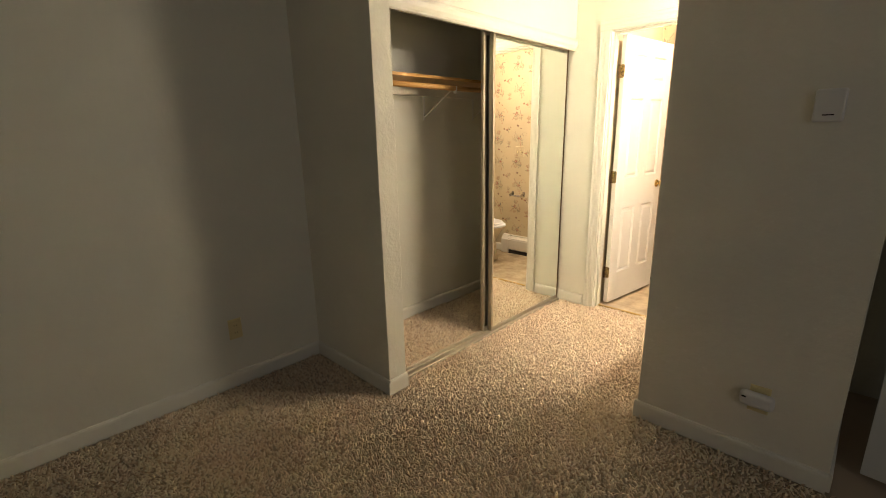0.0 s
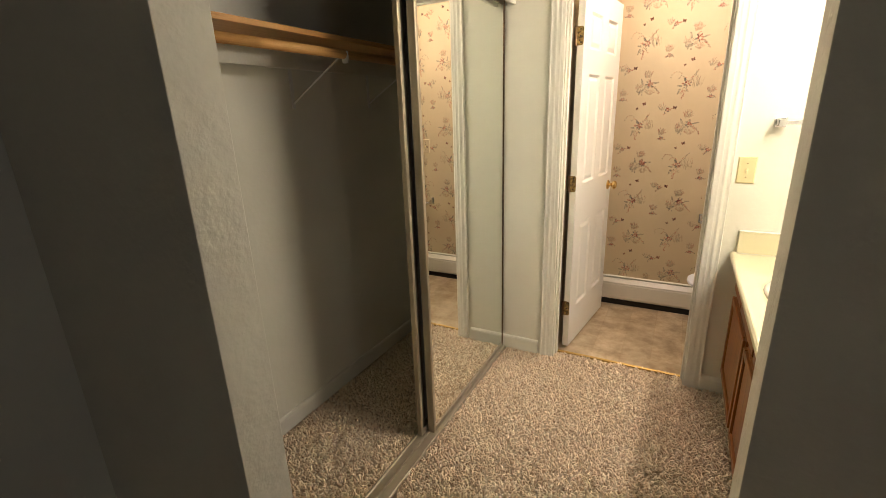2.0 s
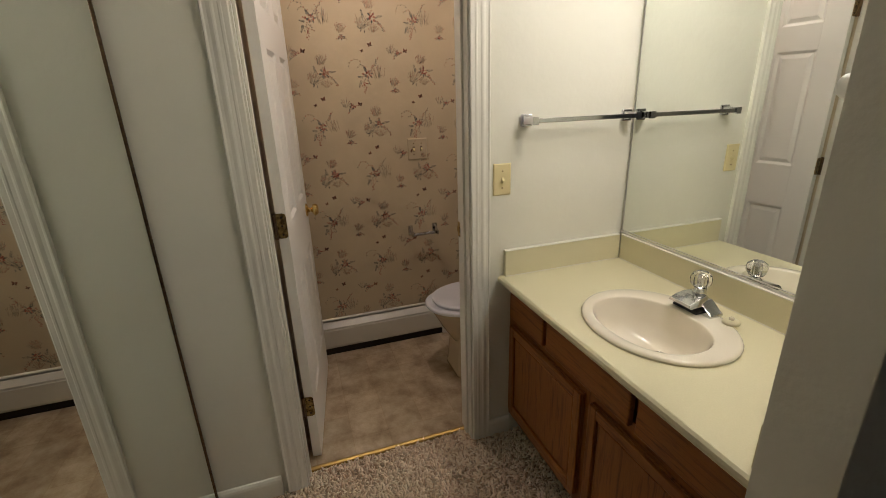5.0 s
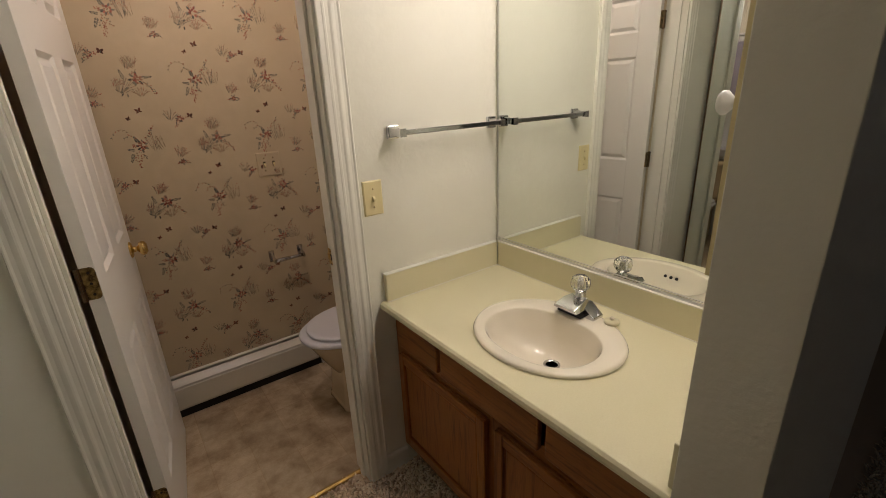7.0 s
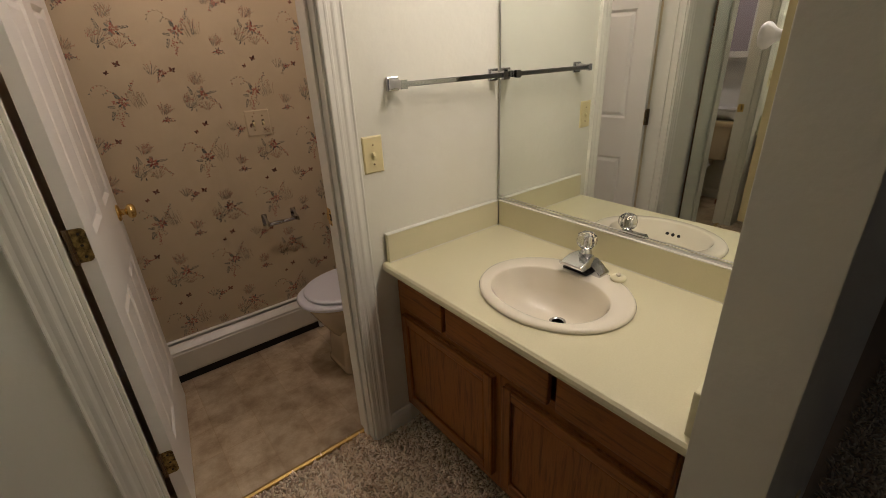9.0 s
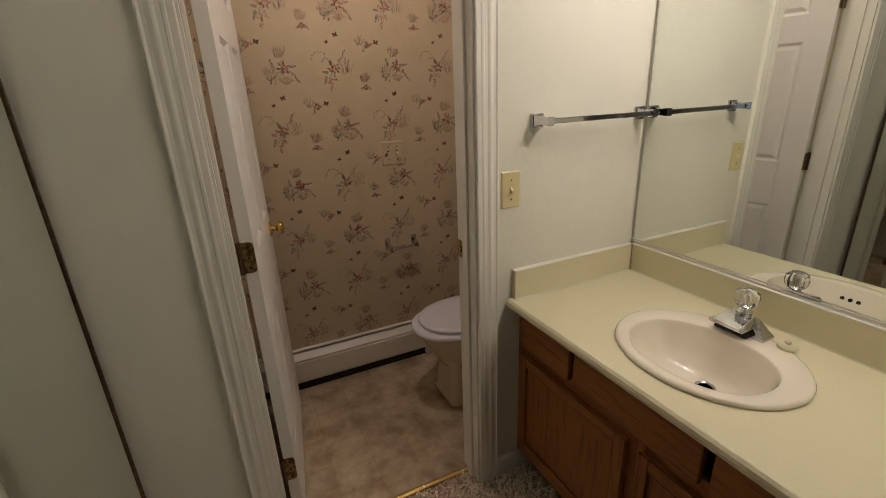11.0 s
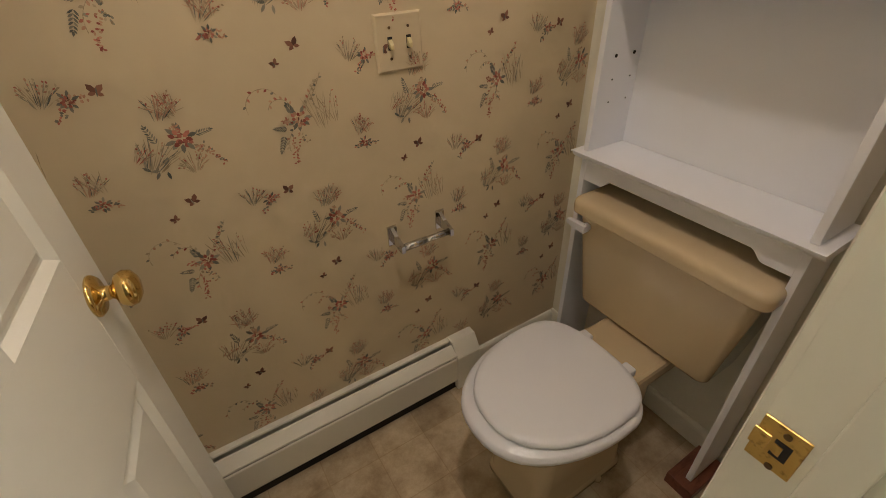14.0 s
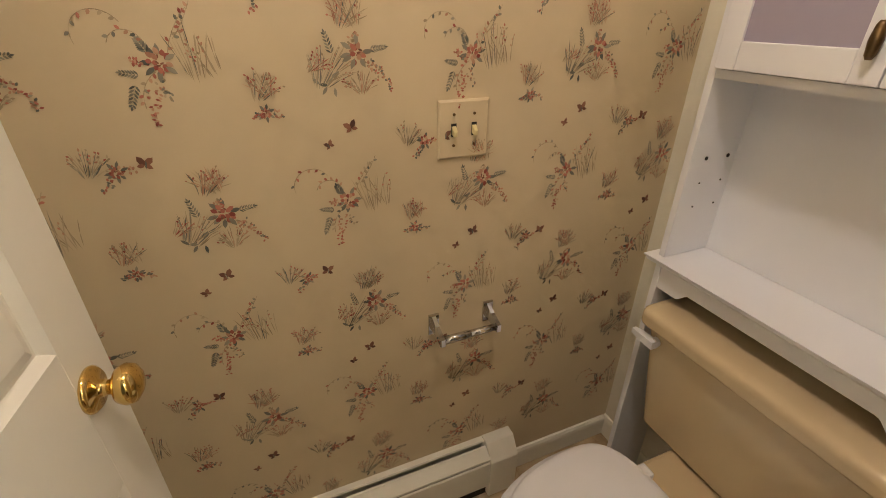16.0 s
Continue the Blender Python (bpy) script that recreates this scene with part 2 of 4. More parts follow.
# Unseen lining, added to weaken light bounced about the bathroom.
lining = [(-1.164, DT + 0.080), (DR + 0.080, DT + 0.080), (DR + 0.080, -0.01), (XE - 0.001, -0.01), (XE - 0.001, CEIL - 0.001), (-1.164, CEIL - 0.001)]
setting("wall_bathroom_bounce_lining", prism(lining, "y", YB + 0.0005, YB + 0.004), M_PAPER, "added cream paper lining on the doorway wall that cuts bounced light", "wall")
setting("wall_papered", box(XW, XE, YW, YW + 0.12, -0.02, CEIL), M_PAPER, "cream wall papered with flower sprigs", "wall")
setting("wall_south", box(XW, 2.8, -1.92, -1.8, -0.02, CEIL), M_WALL, "plain cream bedroom wall", "wall")
# The opening is unseen too, left here for the added lamp.
far = box(2.7, 2.82, -1.8, -0.45, -0.02, CEIL)
for y0, y1, z0, z1 in ((0.75, 3.9, -0.02, CEIL), (-0.45, 0.75, -0.02, 0.9), (-0.45, 0.75, 2.0, CEIL)):
    far = box(2.7, 2.82, y0, y1, z0, z1, bm=far)
setting("wall_far_east", far, M_WALL, "plain cream bedroom wall with an assumed opening for the added lamp", "wall")
setting("wall_alcove", box(XPE, 2.7, 3.3, 3.42, -0.02, CEIL), M_WALL, "plain cream wall in the dark", "wall")
setting("ceiling", box(XW - 0.12, 2.82, -1.92, YW + 0.12, CEIL, CEIL + 0.1), M_CEIL, "white textured ceiling", "ceiling")
setting("floor", box(XW - 0.12, 2.82, -1.92, 3.56, -0.12, -0.018), M_BACK, "carpeted floor of bedroom and hall", "floor")
setting("floor_bathroom", box(XW - 0.12, XPE, 3.56, YW + 0.12, -0.12, -0.010), M_VINYL, "mottled tan vinyl bathroom floor", "floor")


# ---------------------------------------------------------------- skirting and casings
SKIRT = [(0, 0), (0.013, 0), (0.013, 0.062), (0.011, 0.072), (0.006, 0.080), (0, 0.082)]


def skirting(name, x0, y0, x1, y1, out, label="white painted baseboard"):
    """A board along a wall from one point to another, out being the side that faces the room."""
    ax = "x" if abs(x1 - x0) > abs(y1 - y0) else "y"
    base = y0 if ax == "x" else x0
    prof = [(base + out * d, z - 0.006) for d, z in SKIRT]
    ends = sorted((x0, x1)) if ax == "x" else sorted((y0, y1))
    return setting(name, prism(prof, ax, *ends), M_TRIM, label, "baseboard")


skirting("baseboard_1", XW, -1.8, XW, YC0, 1)
skirting("baseboard_2", XW + 0.013, YC0, XC + 0.013, YC0, -1)
skirting("baseboard_3", XC, YC0, XC, YC1 + 0.005, 1)
skirting("baseboard_4", XW, YC1, XW, YH, 1)
skirting("baseboard_5", XW + 0.013, YC1, XC - 0.1, YC1, 1)
skirting("baseboard_6", XW + 0.013, YH, DL - 0.095, YH, -1)
skirting("baseboard_7", DR + 0.075, YH, -0.30, YH, -1)
skirting("baseboard_8", XP - 0.013, YP0, XPE, YP0, -1)
skirting("baseboard_9", XP, YP0, XP, YP1, -1)
skirting("baseboard_10", -0.199, YW, XE - 0.013, YW, -1)
skirting("baseboard_11", XE, YB, XE, YW, -1)
skirting("baseboard_12", XPE, YP0, XPE, 3.3, 1)

CASE = [(0.0, 0.0), (0.0, 0.009), (0.003, 0.011), (0.016, 0.0112), (0.019, 0.0124), (0.024, 0.0126), (0.027, 0.0114), (0.036, 0.0116), (0.041, 0.0134), (0.045, 0.0138), (0.049, 0.0130), (0.055, 0.0116), (0.063, 0.0118), (0.067, 0.0138), (0.070, 0.0140), (0.072, 0.0120), (0.072, 0.0)]


def casing(y, out, parent):
    """Fluted trim round the doorway on one face of its wall."""
    w = 0.072
    for side, edge in ((-1, DL - 0.006), (1, DR + 0.006)):
        part("casing", prism([(edge + side * u, y + out * v) for u, v in CASE], "z", -0.006, DT + 0.006), M_TRIM, parent)
    b = prism([(y + out * v, DT + 0.006 + u) for u, v in CASE], "x", DL - 0.006 - w, DR + 0.006 + w)
    part("casing", b, M_TRIM, parent)


trim = thing("door_frame", "white fluted casing round the bathroom doorway", "door frame", "", "structure", (DL, YH, 0))
trim.location = (0, 0, 0)
casing(YH, -1, trim)
casing(YB, 1, trim)
for x0, x1 in ((DL - 0.02, DL), (DR, DR + 0.02)):
    part("jamb", box(x0, x1, YH + 0.001, YB - 0.001, -0.008, DT), M_TRIM, trim)
part("jamb", box(DL - 0.02, DR + 0.02, YH + 0.001, YB - 0.001, DT, DT + 0.02), M_TRIM, trim)
part("stop", box(DL, DL + 0.010, YH + 0.035, YH + 0.068, -0.006, DT - 0.001, 0.002), M_TRIM, trim)
part("stop", box(DR - 0.010, DR, YH + 0.035, YH + 0.068, -0.006, DT - 0.001, 0.002), M_TRIM, trim)
part("stop", box(DL + 0.010, DR - 0.010, YH + 0.035, YH + 0.068, DT - 0.011, DT - 0.001, 0.002), M_TRIM, trim)
strike = part("strike_plate", box(DR - 0.0025, DR, YH + 0.075, YH + 0.114, 0.888, 0.946, 0.001), M_OLDBRASS, trim, "brass strike plate")
part("latch_hole", box(DR - 0.0030, DR - 0.0018, YH + 0.084, YH + 0.098, 0.906, 0.928), M_DARK, strike)
part("tongue", loft([[(DR - 0.003 - h, YH + y, z) for z in (0.911, 0.923)] + [(DR - 0.002 - h, YH + y, z) for z in (0.923, 0.911)] for y, h in ((0.0985, 0.0), (0.094, 0.0015), (0.090, 0.0018))]), M_OLDBRASS, strike)
part("lip", box(DR - 0.0045, DR - 0.0026, YH + 0.101, YH + 0.116, 0.906, 0.928, 0.0008), M_OLDBRASS, strike)
for z in (0.892, 0.938):
    part("screw", rod((DR - 0.004, YH + 0.092, z), (DR - 0.002, YH + 0.092, z), 0.0035, sides=10), M_BRONZE, strike)
tagged(part("threshold_strip", prism([(3.552, -0.012), (3.576, -0.012), (3.574, -0.003), (3.564, 0.001), (3.554, -0.003)], "x", DL, DR), M_STRIP), "brass carpet strip in the bathroom doorway", "threshold", "", "structure")

# ---------------------------------------------------------------- six-panel door, standing open
DW, DH, DTH = 0.676, 1.970, 0.035


def raised_panel(x0, x1, z0, z1, y, out):
    """A raised field with sloping margins on one face of a door."""
    r = lambda d, h: [(x0 + d, y + out * h, z0 + d), (x1 - d, y + out * h, z0 + d), (x1 - d, y + out * h, z1 - d), (x0 + d, y + out * h, z1 - d)]  # noqa: E731
    return loft([r(0, 0), r(0, 0.0115), r(0.012, 0.002), r(0.016, 0.002), r(0.034, 0.010), r(0.036, 0.010)])


def panel_door(name, label):
    ob = thing(name, label, "door", "", "structure")
    y0, y1 = -DTH, 0.0
    xs = (0.0, 0.108, 0.296, 0.402, 0.588, DW)
    zs = (0.012, 0.245, 0.762, 0.992, 1.570, 1.692, 1.868, DH + 0.012)
    for a, b in ((xs[0], xs[1]), (xs[4], xs[5])):
        part("stile", box(a, b, y0, y1, zs[0], zs[7], 0.0012, 1), M_DOOR, ob)
    for k in (0, 2, 4, 6):
        part("rail", box(xs[1], xs[4], y0 + 0.0002, y1 - 0.0002, zs[k], zs[k + 1]), M_DOOR, ob)
    for k in (1, 3, 5):
        part("mullion", box(xs[2], xs[3], y0 + 0.0003, y1 - 0.0003, zs[k], zs[k + 1]), M_DOOR, ob)
        for a, b in ((xs[1], xs[2]), (xs[3], xs[4])):
            bm = raised_panel(a, b, zs[k], zs[k + 1], y1 - 0.012, 1)
            part("panel", joined(bm, raised_panel(a, b, zs[k], zs[k + 1], y0 + 0.012, -1)), M_DOOR, ob)
    for side, yy in ((-1, y0), (1, y1)):
        prof = [(0.031, 0), (0.031, 0.003), (0.026, 0.008), (0.012, 0.010), (0.010, 0.022), (0.014, 0.027), (0.024, 0.032), (0.0275, 0.041), (0.025, 0.050), (0.016, 0.056), (0.0, 0.057)]
        part("door_knob", lathe(prof, (DW - 0.062, yy, 0.912), (0, side, 0), 28), M_BRASS, ob, "round polished brass door knob", True)
    part("latch", box(DW - 0.001, DW + 0.003, -0.027, -0.008, 0.882, 0.942), M_BRASS, ob)
    return ob


door = panel_door("door_1", "white six-panel bathroom door standing open")
DOOR_AT, DOOR_TURN = (DL + 0.022, YB + 0.008, 0.0), 82.6
door.matrix_world = pose(*DOOR_AT, 0, 0, DOOR_TURN)
for z in (0.260, 1.003, 1.745):
    h = part("hinge", rod((-0.006, 0.004, z - 0.045), (-0.006, 0.004, z + 0.045), 0.0065, sides=12), M_BRONZE, door, "tarnished brass hinge")
    knuckles = rod((-0.006, 0.004, z - 0.0145), (-0.006, 0.004, z - 0.0135), 0.0072, sides=12)
    part("knuckle_ring", rod((-0.006, 0.004, z + 0.0135), (-0.006, 0.004, z + 0.0145), 0.0072, sides=12, bm=knuckles), M_DARK, h)
    curve = [(-0.0335 + 0.011 - 0.011 * math.cos(math.radians(a)), z + k * (0.033 + 0.011 * math.sin(math.radians(a)))) for k, turn in ((-1, (90, 60, 30, 0)), (1, (0, 30, 60, 90))) for a in turn]
    part("leaf", prism([(0.003, z - 0.044)] + curve + [(0.003, z + 0.044)], "x", -0.0028, -0.0003), M_HINGE, h, "spotted brass leaf")
    part("leaf", box(-0.014, -0.004, 0.002, 0.006, z - 0.044, z + 0.044), M_BRONZE, h)
    for dz in (-0.03, 0.0, 0.03):
        part("screw", rod((-0.004, -0.018, z + dz), (-0.0024, -0.018, z + dz), 0.0035, sides=10), M_DARK, h)

# ---------------------------------------------------------------- closet: sliding mirror doors, shelf, rod
closet_track = thing("closet_track", "champagne metal track and fascia of sliding closet doors", "closet track", "", "structure")
part("fascia", prism([(XF - 0.008, 1.902), (XF + 0.004, 1.902), (XF + 0.008, 1.908), (XF + 0.006, 1.918), (XF + 0.014, 1.935), (XF + 0.018, 1.955), (XF + 0.014, 1.972), (XF + 0.003, 1.979), (XF - 0.008, 1.979)], "y", YC1, YH - 0.001), M_TRIM, closet_track)
part("head_track", box(XC - 0.115, XF - 0.009, YC1 + 0.001, YH - 0.001, 1.925, 1.979), M_CHAMP, closet_track)
sill = [(-1.540, -0.012), (-1.448, -0.012), (-1.448, 0.000), (-1.453, 0.004), (-1.458, 0.000), (-1.489, 0.000), (-1.493, 0.006), (-1.497, 0.000), (-1.528, 0.000), (-1.533, 0.004), (-1.540, 0.000)]
part("floor_track", prism(sill, "y", YC1 + 0.006, YH - 0.014), M_CHAMP, closet_track)


def mirror_door(x, y0, y1, z0, z1, label, t=0.022):
    ob = thing("mirror_door", label, "mirror door", "sliding closet doors")
    part("stile", box(x - t, x, y0, y0 + 0.020, z0, z1, 0.004), M_CHAMP, ob)
    # Dark metal on this stile stands in for shade in the wall gap.
    part("stile", box(x - t, x - 0.001, y1 - 0.009, y1, z0, z1, 0.002), M_BRONZE, ob)
    part("rail", box(x - t, x - 0.001, y0 + 0.020, y1 - 0.009, z0, z0 + 0.026, 0.003), M_CHAMP, ob)
    part("rail", box(x - t, x - 0.001, y0 + 0.020, y1 - 0.009, z1 - 0.022, z1, 0.003), M_CHAMP, ob)
    part("mirror", box(x - 0.010, x - 0.005, y0 + 0.019, y1 - 0.0085, z0 + 0.025, z1 - 0.021), M_MIRROR, ob, "clear mirror pane")
    part("backing", box(x - 0.018, x - 0.011, y0 + 0.019, y1 - 0.0085, z0 + 0.025, z1 - 0.021), M_PLASTIC, ob)
    return ob


mirror_door(-1.463, 2.585, YH - 0.014, 0.004, 1.924, "tall mirrored sliding closet door in champagne frame", 0.034)
mirror_door(-1.503, 2.540, 3.425, 0.006, 1.924, "mirrored closet door slid behind the other")

shelf = thing("closet_shelf", "varnished pine shelf across the closet", "shelf")
part("board", box(XW + 0.001, XW + 0.30, YC1 + 0.001, YH - 0.001, 1.680, 1.699, 0.002), M_PINE, shelf)
part("cleat", box(XW + 0.001, XW + 0.02, YC1 + 0.001, YH - 0.001, 1.600, 1.679, 0.002), M_WALL, shelf)
bracket_ys = (2.615, 3.150)
for y in bracket_ys:
    br = part("bracket", rod((XW + 0.008, y, 1.462), (XW + 0.305, y, 1.640), 0.0035, sides=8), M_PLASTIC, shelf, "white wire shelf bracket")
    part("upright", box(XW + 0.001, XW + 0.006, y - 0.008, y + 0.008, 1.44, 1.679), M_PLASTIC, br)
    part("hook", box(XW + 0.295, XW + 0.322, y - 0.006, y + 0.006, 1.600, 1.644, 0.004), M_PLASTIC, br)
rail = tagged(part("closet_rod", rod((XW + 0.305, YC1 + 0.001, 1.632), (XW + 0.305, YH - 0.001, 1.632), 0.0165, sides=20), M_PINE, None, "", True), "round varnished pine clothes rod below the shelf", "clothes rod")

# ---------------------------------------------------------------- vanity
VX, VY0, VY1 = -0.300, YP1 + 0.022, YH - 0.001
vanity = thing("vanity_cabinet", "stained oak vanity cabinet with two doors under the sink", "vanity cabinet")
part("side", box(VX + 0.019, XE - 0.002, VY0, VY0 + 0.012, 0.090, CTR - 0.033), M_OAK_V, vanity)
part("bottom", box(VX + 0.019, XE - 0.002, VY0 + 0.012, VY1 - 0.012, 0.090, 0.104), M_OAK_H, vanity)
part("back", box(XE - 0.014, XE - 0.002, VY0 + 0.012, VY1 - 0.012, 0.104, CTR - 0.033), M_OAK_V, vanity)
part("toe_kick", box(VX + 0.070, VX + 0.088, VY0, VY1 - 0.012, -0.012, 0.089), M_EDGE, vanity)
part("side", box(VX, XE - 0.002, VY1 - 0.012, VY1, 0.088, CTR - 0.031), M_OAK_V, vanity)
for a, b in ((VY0, 2.490), (2.938, 2.990), (3.440, VY1 - 0.012)):
    part("face_stile", box(VX, VX + 0.019, a, b, 0.090, CTR - 0.032), M_OAK_V, vanity)
for z0, z1 in ((0.090, 0.150), (0.530, 0.582), (0.665, CTR - 0.032)):
    part("face_rail", box(VX + 0.0005, VX + 0.019, VY0 + 0.001, VY1 - 0.013, z0, z1), M_OAK_H, vanity)


def slab_front(name, y0, y1, z0, z1, grain, framed):
    b = box(VX - (0.010 if framed else 0.019), VX - 0.0005, y0, y1, z0, z1, 0.002 if framed else 0.004)
    d = part(name, b, grain, vanity)
    if framed:
        w, f0, f1 = 0.034, VX - 0.022, VX - 0.0098
        for a in (y0, y1 - w):
            part("frame_stile", box(f0, f1, a, a + w, z0, z1, 0.0035), M_OAK_V, d)
        for a in (z0, z1 - w):
            part("frame_rail", box(f0 + 0.0003, f1, y0 + w, y1 - w, a, a + w, 0.0035), M_OAK_H, d)
        r = lambda d_, h: [(VX - 0.0101 - h, y0 + w + d_, z0 + w + d_), (VX - 0.0101 - h, y1 - w - d_, z0 + w + d_), (VX - 0.0101 - h, y1 - w - d_, z1 - w - d_), (VX - 0.0101 - h, y0 + w + d_, z1 - w - d_)]  # noqa: E731
        part("panel", loft([r(0.004, 0.0), r(0.010, 0.0045), r(0.012, 0.005)]), M_OAK_V, d)
    return d


slab_front("cabinet_door", 2.983, 3.452, 0.140, 0.536, M_OAK_V, True)
slab_front("cabinet_door", 2.476, 2.942, 0.140, 0.536, M_OAK_V, True)
for a, b in ((3.212, 3.456), (2.788, 3.192), (2.476, 2.764)):
    slab_front("drawer_front", a, b, 0.572, 0.690, M_OAK_H, False)

counter = thing("bathroom_counter", "cream laminate vanity counter with backsplash", "counter")
SX, SY = -0.090, 2.963
X0, X1, Y0, Y1 = -0.347, XE - 0.001, YP1 + 0.001, YH - 0.001


def outer(z, n=40):
    """The rim of the slab, point by point, seen from the middle of the sink."""
    out = []
    for i in range(n):
        c, s_ = math.cos(2 * math.pi * i / n), math.sin(2 * math.pi * i / n)
        k = min((X1 - SX if c > 0 else SX - X0) / max(abs(c), 1e-6), (Y1 - SY if s_ > 0 else SY - Y0) / max(abs(s_), 1e-6))
        out.append([SX + k * c, SY + k * s_, z])
    for cx, cy in ((X0, Y0), (X0, Y1), (X1, Y0), (X1, Y1)):
        near = min(out, key=lambda p: (p[0] - cx) ** 2 + (p[1] - cy) ** 2)
        near[0], near[1] = cx, cy
    return out


hole = lambda z: oval(SX - 0.01, SY, 0.184, 0.220, z)  # noqa: E731
slab = loft([hole(CTR), outer(CTR), outer(CTR - 0.032), hole(CTR - 0.032), hole(CTR)], None, False, False)
part("top", slab, M_LAMIN, counter)
nose = [(-0.347, CTR - 0.032), (-0.350, CTR - 0.031), (-0.356, CTR - 0.025), (-0.358, CTR - 0.016), (-0.356, CTR - 0.007), (-0.350, CTR - 0.001), (-0.347, CTR)]
part("front_edge", prism(nose, "y", Y0, Y1), M_LAMIN, counter)
part("backsplash", box(XE - 0.020, XE - 0.001, YP1 + 0.021, YH - 0.021, CTR + 0.0005, CTR + 0.102, 0.003), M_LAMIN, counter)
part("side_splash", box(-0.335, XE - 0.0205, YH - 0.020, YH - 0.001, CTR + 0.0005, CTR + 0.102, 0.003), M_LAMIN, counter)
part("side_splash", box(-0.335, XE - 0.0205, YP1 + 0.001, YP1 + 0.020, CTR + 0.0005, CTR + 0.102, 0.003), M_LAMIN, counter)
part("caulk", joined(box(XE - 0.0225, XE - 0.0202, YP1 + 0.021, YH - 0.0225, CTR + 0.0005, CTR + 0.0030), box(-0.335, XE - 0.0230, YH - 0.0225, YH - 0.0202, CTR + 0.0005, CTR + 0.0030)), M_TRIM, counter)
part("caulk", joined(box(XE - 0.0215, XE - 0.001, YP1 + 0.021, YH - 0.021, CTR + 0.1021, CTR + 0.105), box(-0.335, XE - 0.022, YH - 0.022, YH - 0.001, CTR + 0.1021, CTR + 0.105)), M_TRIM, counter)

# oval drop-in basin, the bowl cut straight towards the faucet
def bowl_ring(cx, rx, ry, z, p=2.2, back=0.112):
    return [(min(x, SX + back), y, w) for x, y, w in oval(cx, SY, rx, ry, z, p=p)]


sink = thing("sink", "bone porcelain oval drop-in sink", "sink")
rim = [oval(SX + 0.002, SY, 0.199, 0.234, CTR + 0.001), oval(SX + 0.002, SY, 0.201, 0.236, CTR + 0.006), oval(SX + 0.002, SY, 0.197, 0.232, CTR + 0.0115), oval(SX + 0.002, SY, 0.190, 0.226, CTR + 0.0135), oval(SX - 0.010, SY, 0.166, 0.203, CTR + 0.013)]
rim += [bowl_ring(SX - 0.024, 0.141, 0.183, CTR + 0.0125), bowl_ring(SX - 0.024, 0.138, 0.180, CTR + 0.011, back=0.109), bowl_ring(SX - 0.024, 0.136, 0.178, CTR + 0.007, back=0.107), bowl_ring(SX - 0.022, 0.131, 0.172, CTR - 0.005, back=0.104), bowl_ring(SX - 0.016, 0.116, 0.156, CTR - 0.055, 2.1), oval(SX - 0.002, SY, 0.092, 0.122, CTR - 0.096), oval(SX + 0.020, SY, 0.050, 0.062, CTR - 0.116), oval(SX + 0.034, SY, 0.024, 0.024, CTR - 0.120)]

part("basin", loft(rim, None, False, False), M_SINK, sink, "", True)
part("drain", lathe([(0.026, 0.0), (0.026, 0.004), (0.020, 0.005), (0.019, 0.001)], (SX + 0.034, SY, CTR - 0.121)), M_CHROME, sink, "chrome drain ring", True)
part("drain_hole", lathe([(0.019, 0.0), (0.019, -0.040), (0.0, -0.041)], (SX + 0.034, SY, CTR - 0.120)), M_DARK, sink)
for dy in (-0.022, 0.0, 0.022):
    part("overflow_hole", rod((SX - 0.156, SY + dy, CTR - 0.030), (SX - 0.1395, SY + dy, CTR - 0.030), 0.0062, sides=12), M_DARK, sink)

faucet = thing("faucet", "chrome single-handle faucet with clear acrylic knob", "faucet")
FX, FY, FZ = SX + 0.172, SY + 0.018, CTR + 0.0125
ends = [(-0.076, 0.0), (0.076, 0.0), (0.076, 0.009), (0.050, 0.026), (0.034, 0.040), (-0.034, 0.040), (-0.050, 0.026), (-0.076, 0.009)]
part("base", prism([(FY + v, FZ + h) for v, h in ends], "x", FX - 0.024, FX + 0.026, bevel=0.0025), M_CHROME, faucet)
spout = loft([[(FX + u, FY + v, FZ + h) for v, h in ((-w, lo), (w, lo), (w * 0.80, hi), (-w * 0.80, hi))] for u, w, lo, hi in ((0.010, 0.036, 0.020, 0.052), (-0.024, 0.044, 0.026, 0.050), (-0.048, 0.046, 0.027, 0.043), (-0.068, 0.045, 0.025, 0.036))])
bmesh.ops.bevel(spout, geom=list(spout.edges), offset=0.002, segments=2, profile=0.5, affect="EDGES")
part("spout", spout, M_CHROME, faucet)
# Near-black crescent paints the shade below the spout's lip.
shade_crescent = [(FY + 0.044 * math.cos(math.pi * k / 12), FZ + 0.004 + 0.022 * math.sin(math.pi * k / 12)) for k in range(13)]
part("spout_shade", prism(shade_crescent, "x", FX - 0.046, FX - 0.0245), M_DARK, faucet, "dark crescent standing in for shade under the spout")
part("collar", lathe([(0.021, 0.0), (0.019, 0.012), (0.014, 0.018), (0.012, 0.032), (0.0, 0.033)], (FX + 0.006, FY, FZ + 0.048)), M_CHROME, faucet, "", True)
knobprof = [(0.012, 0.0), (0.022, 0.003), (0.029, 0.013), (0.0315, 0.027), (0.029, 0.041), (0.018, 0.050), (0.0, 0.052)]
part("handle", lathe(knobprof, (FX + 0.006, FY, FZ + 0.070), sides=9), M_GLASS, faucet, "clear faceted acrylic handle")
part("handle_core", rod((FX + 0.006, FY, FZ + 0.072), (FX + 0.006, FY, FZ + 0.104), 0.006, 0.008, 10), M_CHROME, faucet)
part("lift_rod", rod((FX + 0.034, FY, FZ + 0.0), (FX + 0.036, FY, FZ + 0.070), 0.003, sides=8), M_CHROME, faucet)
